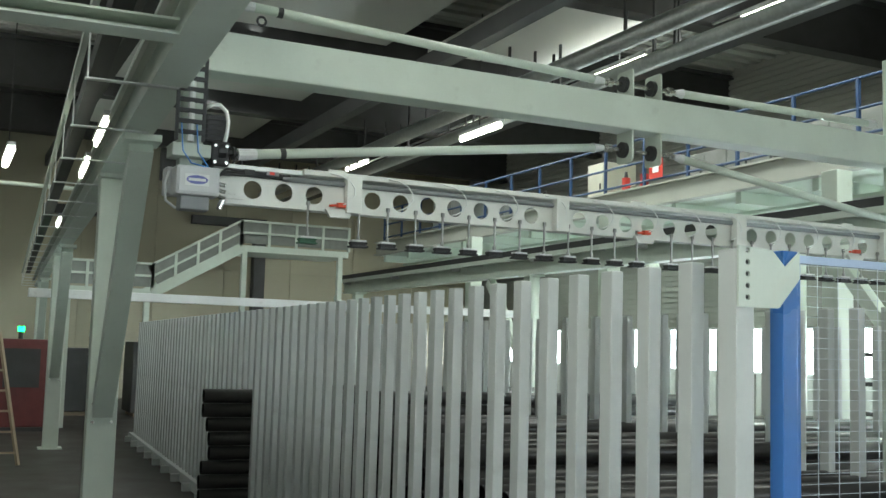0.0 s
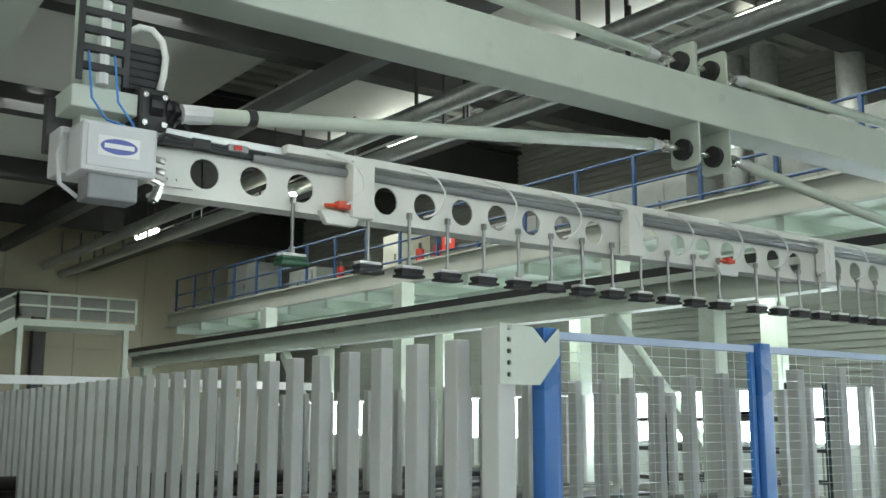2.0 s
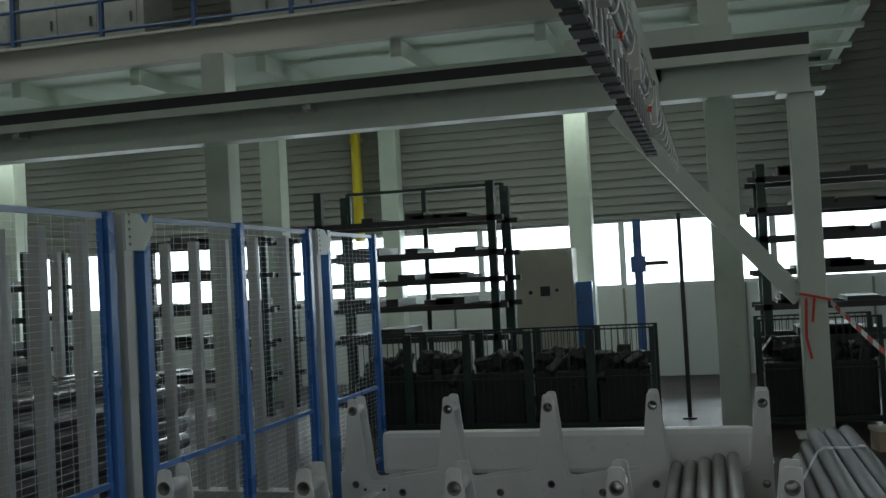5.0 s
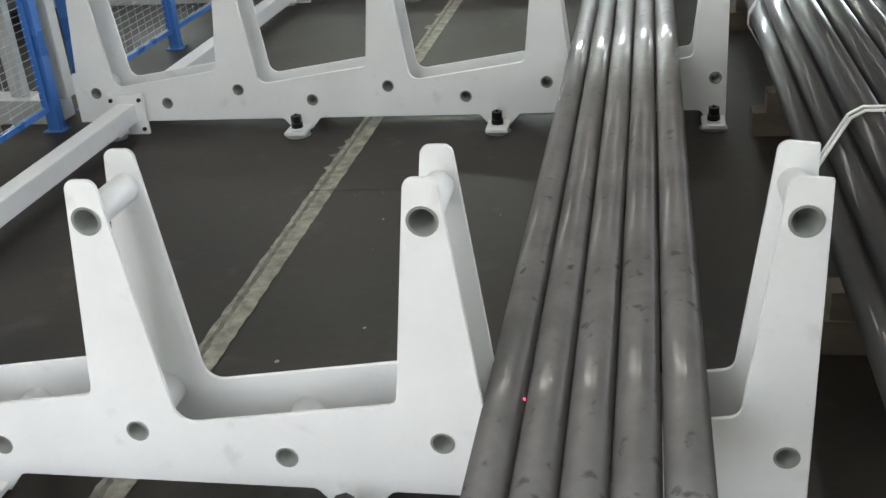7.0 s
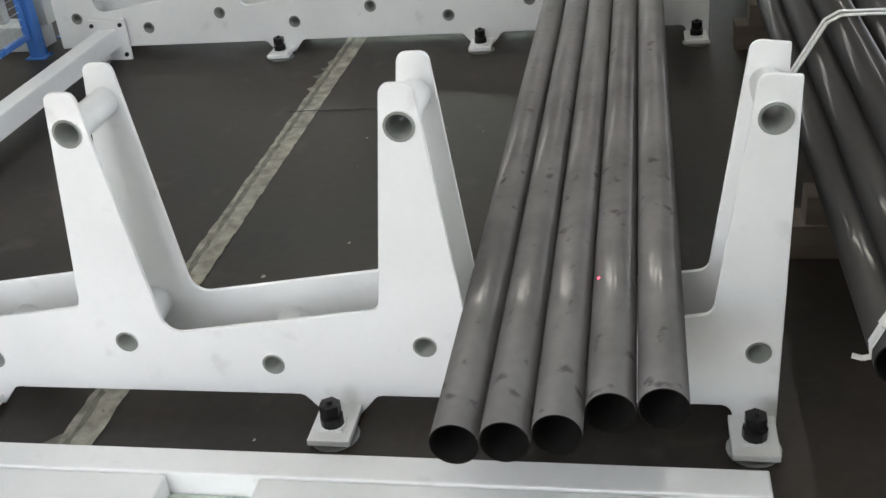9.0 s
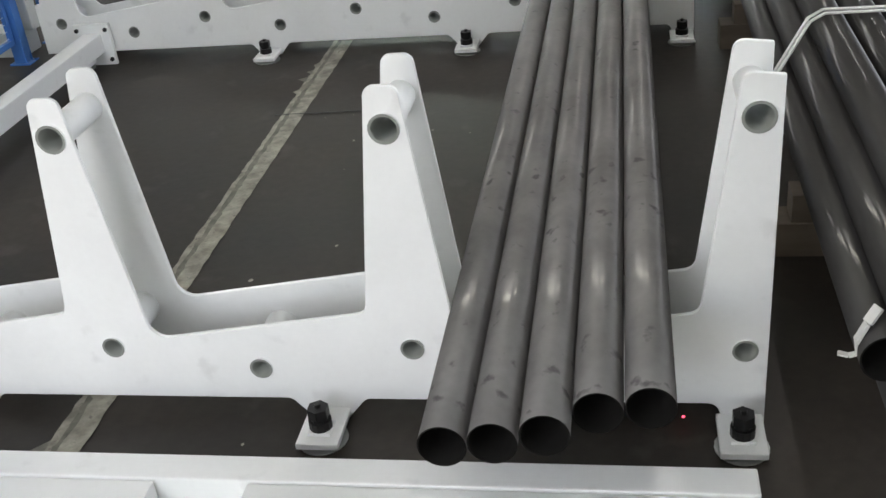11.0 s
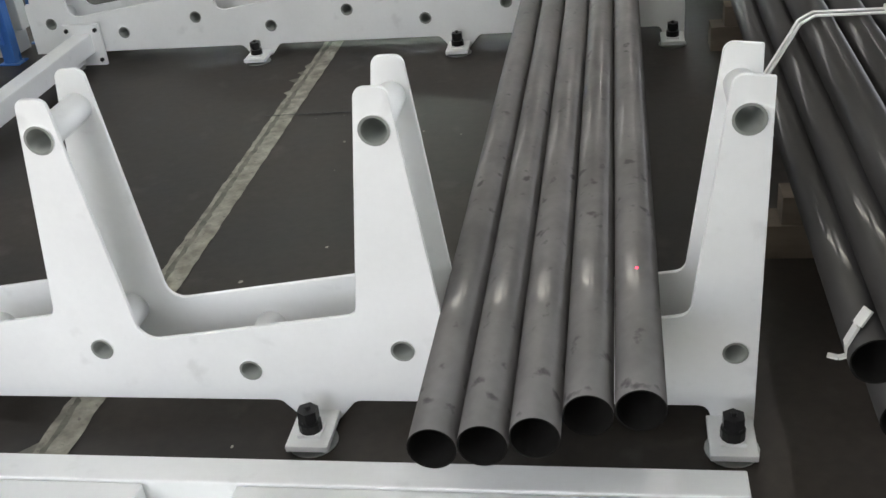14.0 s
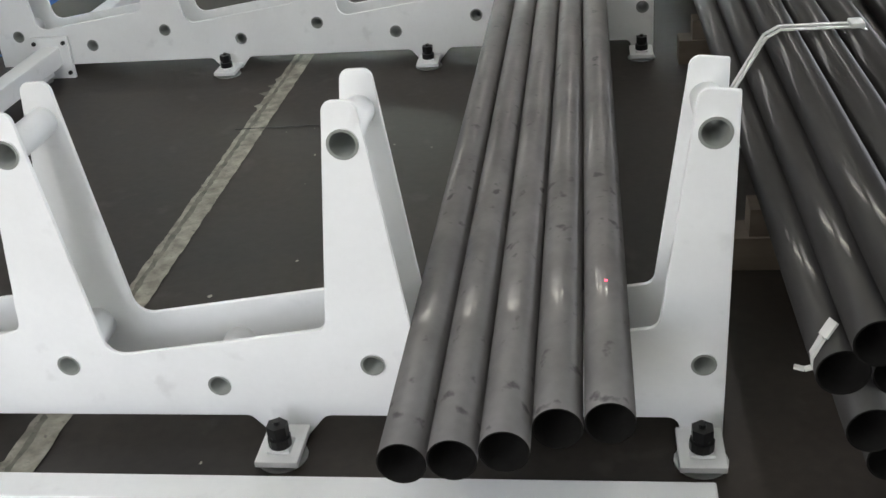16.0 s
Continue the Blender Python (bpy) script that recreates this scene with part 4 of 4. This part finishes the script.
    for k, yy in enumerate(cups):
        s = part("suction_cup", stem, None, g, m=pose(0, yy, 0))
        part("pad", pad if k else green_pad, None, s, "" if k else "green rubber pad")
        part("holder", cap, None, s)
        if k:
            bm = bmesh.new()
            tube_path(bm, [(0.055, yy - 0.17, 3.008), (0.068, yy - 0.10, 2.998), (0.074, yy - 0.045, 2.972), (0.076, yy - 0.012, 2.93), (0.074, yy - 0.008, 2.885), (0.068, yy - 0.03, 2.845), (0.06, yy - 0.07, 2.822), (0.045, yy - 0.10, 2.812)], 0.0048)
            part("air_hose", bm, HOSE, s, "thin clear air hose")
    return g


# ---- far side ----
def glassy():
    m = bpy.data.materials.new("window_glass")
    m.use_nodes = True
    b = m.node_tree.nodes["Principled BSDF"]
    b.inputs["Transmission Weight"].default_value, b.inputs["Roughness"].default_value, b.inputs["IOR"].default_value = 1.0, 0.02, 1.02
    return m


GLASS = glassy()


def shelf_rack(x0, x1, y, top, levels, load):
    s = thing("cantilever_rack", "dark steel rack loaded with bar stock", "rack", group="bar stock racks")
    for x in (x0, x1):
        for yy in (y - 0.5, y + 0.5):
            part("post", B(x - 0.05, x + 0.05, yy - 0.05, yy + 0.05, 0, top), GREEN, s)
    rnd = random.Random(int(abs(x0) * 10))
    for z in levels:
        sh = part("shelf_arm", B(x0 - 0.15, x1 + 0.15, y - 0.55, y - 0.45, z, z + 0.07), DARK, s)
        part("shelf_arm", B(x0 - 0.15, x1 + 0.15, y + 0.45, y + 0.55, z, z + 0.07), DARK, s)
        for k in range(load):
            x = rnd.uniform(x0 + 0.1, x1 - 0.5)
            part("stock_piece", B(x, x + rnd.uniform(0.15, 0.5), y - 0.45, y + 0.4, z + 0.07, z + 0.07 + rnd.uniform(0.04, 0.12)), DARK, s)
    return s


MOULDED = [link_bm("moulded_part", B(-0.07, 0.07, -0.05, 0.05, -q, q, bevel=0.02), BLACK) for q in (0.07, 0.11, 0.15)]


def wire_cage(x0, x1, y0, y1, h):
    c = thing("wire_crate", "dark wire mesh crate filled with black parts", "crate", group="wire crates")
    for x in (x0, x1):
        for y in (y0, y1):
            part("post", B(x - 0.025, x + 0.025, y - 0.025, y + 0.025, 0, h), GREEN, c)
    for y in (y0, y1):
        bm = bmesh.new()
        n = int((x1 - x0) / 0.07)
        for i in range(n):
            x = x0 + (x1 - x0) * i / n
            box(bm, x - 0.004, x + 0.004, y - 0.004, y + 0.004, 0.1, h)
        for k in range(3):
            box(bm, x0, x1, y - 0.012, y + 0.012, 0.1 + k * (h - 0.12) / 2, 0.12 + k * (h - 0.12) / 2)
        part("mesh_panel", bm, GREEN, c)
    part("pallet", B(x0, x1, y0, y1, 0.08, 0.14), DARK, c)
    rnd = random.Random(int(abs(x0 * 31)))
    for k in range(44):
        x, y = rnd.uniform(x0 + 0.1, x1 - 0.12), rnd.uniform(y0 + 0.1, y1 - 0.12)
        z = rnd.uniform(0.5, 0.74) * h
        part("moulded_part", MOULDED[k % 3], None, c, "black moulded part", m=pose(x, y, z, rnd.uniform(0, 90), rnd.uniform(0, 90), rnd.uniform(0, 90)))
    part("filling", B(x0 + 0.04, x1 - 0.04, y0 + 0.04, y1 - 0.04, 0.14, h * 0.6, bevel=0.02), BLACK, c, "black moulded parts packed close")
    return c


def far_things():
    shelf_rack(-4.45, -2.15, 11.2, 3.05, (0.25, 1.05, 1.45, 1.78, 2.12, 2.55), 5)
    shelf_rack(1.1, 2.9, 11.2, 3.0, (0.9, 1.28, 1.68, 2.08, 2.42, 2.78), 4)
    shelf_rack(-8.2, -5.8, 12.4, 2.6, (0.5, 1.0, 1.5, 2.0, 2.5), 6)
    shelf_rack(-13.2, -9.8, 12.4, 2.6, (0.5, 1.0, 1.5, 2.0), 6)
    # tall open frame above the bar rack
    f = thing("green_frame", "dark green mesh frame on top of the rack", "frame")
    for x in (-4.4, -3.3, -2.2):
        part("post", B(x - 0.03, x + 0.03, 11.7, 11.76, 0, 3.1), GREEN, f)
    for z in (2.6, 3.07):
        part("rail", B(-4.4, -2.2, 11.7, 11.76, z, z + 0.04), GREEN, f)
    for k in range(5):
        wire_cage(-3.75 + k * 0.72, -3.08 + k * 0.72, 9.75, 10.45, 1.2)
    wire_cage(0.95, 2.2, 9.9, 10.7, 1.22)
    wire_cage(2.45, 3.5, 9.6, 10.6, 1.22)
    c = thing("switch_cabinet", "cream steel switch cabinet by the windows", "cabinet", pose(-1.85, 12.98, 0))
    part("body", B(-0.42, 0.42, -0.25, 0.25, 0.1, 2.2, bevel=0.012), CABM, c)
    part("plinth", B(-0.42, 0.42, -0.24, 0.24, 0, 0.1), DARK, c)
    d = part("door", B(-0.40, 0.36, -0.268, -0.25, 0.14, 2.17), CABM, c)
    part("display", B(-0.06, 0.08, -0.274, -0.268, 1.52, 1.66), BLACK, d)
    part("switch", R((-0.2, -0.29, 1.58), (-0.2, -0.268, 1.58), 0.03, 10), BLACK, d)
    part("switch", R((0.18, -0.29, 1.6), (0.18, -0.268, 1.6), 0.025, 10), BLACK, d)
    part("side_board", B(0.43, 0.66, -0.1, 0.0, 0.1, 1.7), BLUE, c, "blue side board")
    p = thing("gate_post", "blue gate post with an arm", "post", pose(-0.38, 10.9, 0))
    part("post", B(-0.05, 0.05, -0.05, 0.05, 0, 2.45), BLUE, p)
    part("arm", B(0.0, 0.36, -0.02, 0.02, 1.88, 1.93), DARK, p)
    part("bracket", B(-0.09, 0.09, -0.06, 0.06, 1.8, 2.0), BLUE, p)
    p = thing("gate_post", "thin dark post beside the gate", "post", pose(0.13, 10.9, 0))
    part("post", B(-0.025, 0.025, -0.025, 0.025, 0, 2.5), DARK, p)
    part("foot", B(-0.08, 0.08, -0.08, 0.08, 0, 0.02), DARK, p)
    p = thing("yellow_pipe", "yellow gas pipe on the hall wall", "pipe")
    part("pipe", R((-5.65, 15.8, 2.6), (-5.65, 15.8, 5.1), 0.09, 14), YELLOW, p, smooth=True)
    part("pipe_clip", B(-5.76, -5.54, 15.8, 15.96, 3.3, 3.38), GALV, p)
    part("pipe_clip", B(-5.76, -5.54, 15.8, 15.96, 4.4, 4.48), GALV, p)
    # barrier tape from the runway column to the bundles
    t = thing("barrier_tape", "red and white striped barrier tape hung from a column", "tape")
    a, b = Vector((1.66, 9.30, 1.40)), Vector((2.35, 5.2, 0.60))
    for k in range(26):
        p0, p1 = a.lerp(b, k / 26), a.lerp(b, (k + 1) / 26)
        sag = lambda q: -0.10 * math.sin(math.pi * q)
        p0.z += sag(k / 26)
        p1.z += sag((k + 1) / 26)
        part("tape_stripe", bar(bmesh.new(), p0, p1, 0.006, 0.055), RED if k % 2 else WHITE, t)
    bm = bmesh.new()
    for q0, q1 in (((1.36, 9.32, 1.5), (1.68, 9.32, 1.42)), ((1.42, 9.31, 1.45), (1.40, 9.30, 1.05)), ((1.40, 9.30, 1.05), (1.44, 9.30, 0.82)), ((1.5, 9.31, 1.45), (1.47, 9.30, 1.2))):
        bar(bm, q0, q1, 0.006, 0.028)
    part("knot", bm, RED, t, "red knotted tape end")
    c = thing("carton", "small open cardboard box on the floor", "box", pose(2.05, 8.6, 0, 0, 0, 12))
    part("box_side", B(-0.15, 0.15, -0.11, 0.11, 0.0, 0.19), CARD, c)
    part("box_rim", B(-0.165, 0.165, -0.125, 0.125, 0.19, 0.225), CABM, c)
    c = thing("label_tag", "white paper tag hung on the pipe bundle", "tag", pose(2.28, 3.0, 0.5, 0, 0, 5))
    part("paper", B(-0.06, 0.06, -0.003, 0.003, -0.2, 0.12), WHITE, c)
    # floor markings
    rnd = random.Random(12)

    def stripe(x0, x1, z, rag0, rag1):
        bm = bmesh.new()
        y, last = -3.1, None
        while y < 9.2:
            chip = rnd.uniform(0.015, 0.05) if rnd.random() < 0.025 else 0.0
            row = [bm.verts.new((x0 - chip + rnd.uniform(-rag0, rag0), y, z)), bm.verts.new((x1 + rnd.uniform(-rag1, rag1), y, z))]
            if last:
                bm.faces.new((last[0], last[1], row[1], row[0]))
            last = row
            y += rnd.uniform(0.012, 0.045)
        return bm

    solid("floor_line_faded", stripe(-0.985, -0.90, 0.0025, 0.004, 0.003), LINEWORN, "faded underlayer of the painted floor line", "marking", "structure")
    solid("floor_line_edge", stripe(-0.988, -0.968, 0.0045, 0.004, 0.005), LINE, "thin worn pale stripe on the floor", "marking", "structure")
    crack = bar(bmesh.new(), (-1.02, 2.08, 0.0045), (-0.35, 2.11, 0.0045), 0.005, 0.003)
    solid("floor_crack", crack, DARK, "thin dark crack across the concrete floor", "crack", "structure")
    bm = stripe(-0.948, -0.885, 0.0045, 0.005, 0.0025)
    for k in range(18):
        x, y, s = -0.55 + rnd.uniform(-0.35, 0.45), rnd.uniform(-0.3, 2.4), rnd.uniform(0.002, 0.008)
        vs = [bm.verts.new((x + s * math.cos(q) * rnd.uniform(0.6, 1.3), y + s * 1.4 * math.sin(q), 0.003)) for q in (0, 1.2, 2.4, 3.7, 5.0)]
        bm.faces.new(vs)
    bmesh.ops.recalc_face_normals(bm, faces=bm.faces)
    solid("floor_line", bm, LINE, "worn pale painted line on the floor", "marking", "structure")



def west_end():
    s = thing("stair_platform", "white steel stair and platform with railings", "stairs", kind="")
    X = -24
    part("platform", B(X - 1.5, X, 3.9, 6.6, 4.10, 4.25), GREY, s)
    part("lower_landing", B(X - 1.5, X, 0.0, 1.9, 2.95, 3.10), GREY, s)
    part("stringer", bar(bmesh.new(), (X, 1.9, 3.02), (X, 3.9, 4.17), 0.06, 0.24), GREY, s)
    part("stringer", bar(bmesh.new(), (X - 1.3, 1.9, 3.02), (X - 1.3, 3.9, 4.17), 0.06, 0.24), GREY, s)
    for k in range(7):
        f = (k + 0.5) / 7
        part("tread", B(X - 1.3, X, 1.9 + 2 * f - 0.13, 1.9 + 2 * f + 0.13, 3.0 + 1.15 * f, 3.04 + 1.15 * f), GREY, s)
    for (ya, za), (yb, zb) in (((0.0, 3.1), (1.9, 3.1)), ((1.9, 3.1), (3.9, 4.25)), ((3.9, 4.25), (6.6, 4.25))):
        for h in (0.3, 0.58):
            part("rail", bar(bmesh.new(), (X, ya, za + h), (X, yb, zb + h), 0.05, 0.05), GREY, s)
        part("infill", bar(bmesh.new(), (X - 0.02, ya, za + 0.30), (X - 0.02, yb, zb + 0.30), 0.01, 0.5), DULL, s)
        n = 4
        for k in range(n + 1):
            f = k / n
            part("post", B(X - 0.03, X + 0.03, ya + (yb - ya) * f - 0.03, ya + (yb - ya) * f + 0.03, za + (zb - za) * f, za + (zb - za) * f + 0.6), GREY, s)
    for y in (0.1, 1.8, 4.0, 6.4):
        part("leg", B(X - 0.12, X, y - 0.06, y + 0.06, 0, 3.0 if y < 3 else 4.1), GREY, s)
    t = thing("cross_tie", "white steel tie between the crane runways", "beam", kind="")
    part("tie", B(-19.98, -19.85, -1.0, 9.4, 2.66, 2.82, bevel=0.01), WHITE, t)
    m = thing("dark_machine", "dark red machine cabinet with a green lamp", "machine", pose(-24, -0.75, 0))
    part("body", B(-0.8, 0.8, -0.6, 0.5, 0.08, 1.9, bevel=0.03), DARKRED, m)
    part("skid", B(-0.8, 0.8, -0.6, 0.5, 0, 0.08), DARK, m)
    part("panel", B(0.8, 0.83, -0.4, 0.3, 0.9, 1.7), DARK, m)
    lp = part("beacon", R((0.7, -0.1, 1.9), (0.7, -0.1, 2.05), 0.05, 12), DARK, m)
    part("lens", R((0.7, -0.1, 2.05), (0.7, -0.1, 2.16), 0.07, 12), GREENLED, lp)
    d = thing("leaning_ladder", "pale ladder leaning in the aisle", "ladder")
    for dy in (0, 0.36):
        part("stile", bar(bmesh.new(), (-17.0, -1.55 + dy, 0), (-17.6, -1.9 + dy, 2.0), 0.04, 0.06), CARD, d)
    for k in range(6):
        f = (k + 0.6) / 6.5
        part("rung", bar(bmesh.new(), (-17.0 - 0.6 * f, -1.55 - 0.35 * f, 2.0 * f), (-17.0 - 0.6 * f, -1.19 - 0.35 * f, 2.0 * f), 0.03, 0.03), CARD, d)
    v = thing("extract_fan", "dark round extract fan hung under the roof", "fan", pose(-15.5, -2.6, 0))
    part("hood", R((0, 0, 5.0), (0, 0, 5.35), 0.55, 20, r2=0.3), DARK, v)
    part("duct", R((0, 0, 5.35), (0, 0, 9.4), 0.3, 18), DARK, v)
    p = thing("service_pipe", "thin vertical service pipe in the aisle", "pipe")
    part("pipe", R((-21.5, -1.9, 0), (-21.5, -1.9, 9.4), 0.05, 10), GREY, p)
    part("clip", B(-21.58, -21.42, -1.98, -1.82, 4.3, 4.36), GREY, p)
    part("cross_pipe", R((-21.5, -4.5, 4.9), (-21.5, 0.5, 4.9), 0.04, 8), GREY, p)
    for y in (2.6, 7.4):
        p = thing("wall_duct", "dark square duct on the end wall", "duct", group="wall ducts")
        part("riser", B(-35.95, -35.55, y, y + 0.4, 0, 6.3), DARK, p)
        part("cross_run", B(-35.9, -35.6, y - 2.2, y, 6.0, 6.3), DARK, p)
    for k in range(3):
        c = thing("stock_crate", "dark crate standing against the end wall", "crate", pose(-29 + k * 0.5, -1.5 + k * 2.2, 0), "dark crates")
        part("crate_body", B(-0.7, 0.7, -0.8, 0.8, 0.1, 1.5 + 0.2 * k, bevel=0.02), DARK, c)
        part("crate_skid", B(-0.6, 0.6, -0.7, 0.7, 0, 0.1), CARD, c)


DARKRED = mat("dark_red_paint", (0.13, 0.03, 0.03), 0.4, vary=0.15)


def laser_dot():
    bm = bmesh.new()
    bmesh.ops.create_icosphere(bm, subdivisions=2, radius=0.0036)
    return solid("laser_spot", bm, LASER, "tiny red laser spot on the pipes", "light spot")


hall()
columns()
mezzanine()
ducts()
ceiling_lamps()
near_runway()
runway(9.5, -31.8, 1.6, (1.5, -9.3, -20.0, -30.8), -1, -1)
fences()
cradles()
pipes()
bundles()
crane = gantry()
far_things()
west_end()
spot = laser_dot()
storage_racks()


def motions():
    walk(crane, [(t, pose(x, 0, 0)) for t, x in ((0, -6.01), (0.5, -5.32), (1, -4.68), (1.5, -4.00), (2, -3.30), (2.5, -2.57), (3, -1.78), (3.2, -1.46), (3.7, -0.80), (4.2, -0.25), (4.8, 0.10), (5.2, 0.16), (16, 0.16))])
    walk(spot, [(t, pose(x, y, z)) for t, x, y, z in ((0, 0.142, 0.022, 0.358), (6.5, 0.142, 0.022, 0.358), (7.0, 0.196, 0.035, 0.327), (7.2, 0.223, 0.045, 0.363), (7.4, 0.244, 0.058, 0.372), (7.6, 0.268, 0.052, 0.371), (7.8, 0.289, 0.054, 0.359), (8.0, 0.312, 0.054, 0.358), (8.2, 0.347, 0.028, 0.386), (8.4, 0.362, 0.038, 0.387), (8.6, 0.383, 0.058, 0.382), (8.8, 0.400, 0.036, 0.367), (9.0, 0.427, 0.051, 0.387), (9.2, 0.450, 0.034, 0.400), (11.3, 0.676, -0.010, -0.000), (11.9, 0.687, -0.010, 0.000), (12.2, 0.683, -0.010, 0.000), (12.5, 0.666, -0.009, 0.000), (12.8, 0.598, -0.047, 0.000), (13.1, 0.583, 0.051, 0.415), (13.4, 0.569, 0.054, 0.417), (13.7, 0.575, 0.050, 0.417), (14.0, 0.570, 0.056, 0.417), (14.5, 0.573, 0.053, 0.417), (14.9, 0.573, 0.055, 0.417), (15.5, 0.572, 0.053, 0.417), (16.0, 0.571, 0.057, 0.417))])


motions()
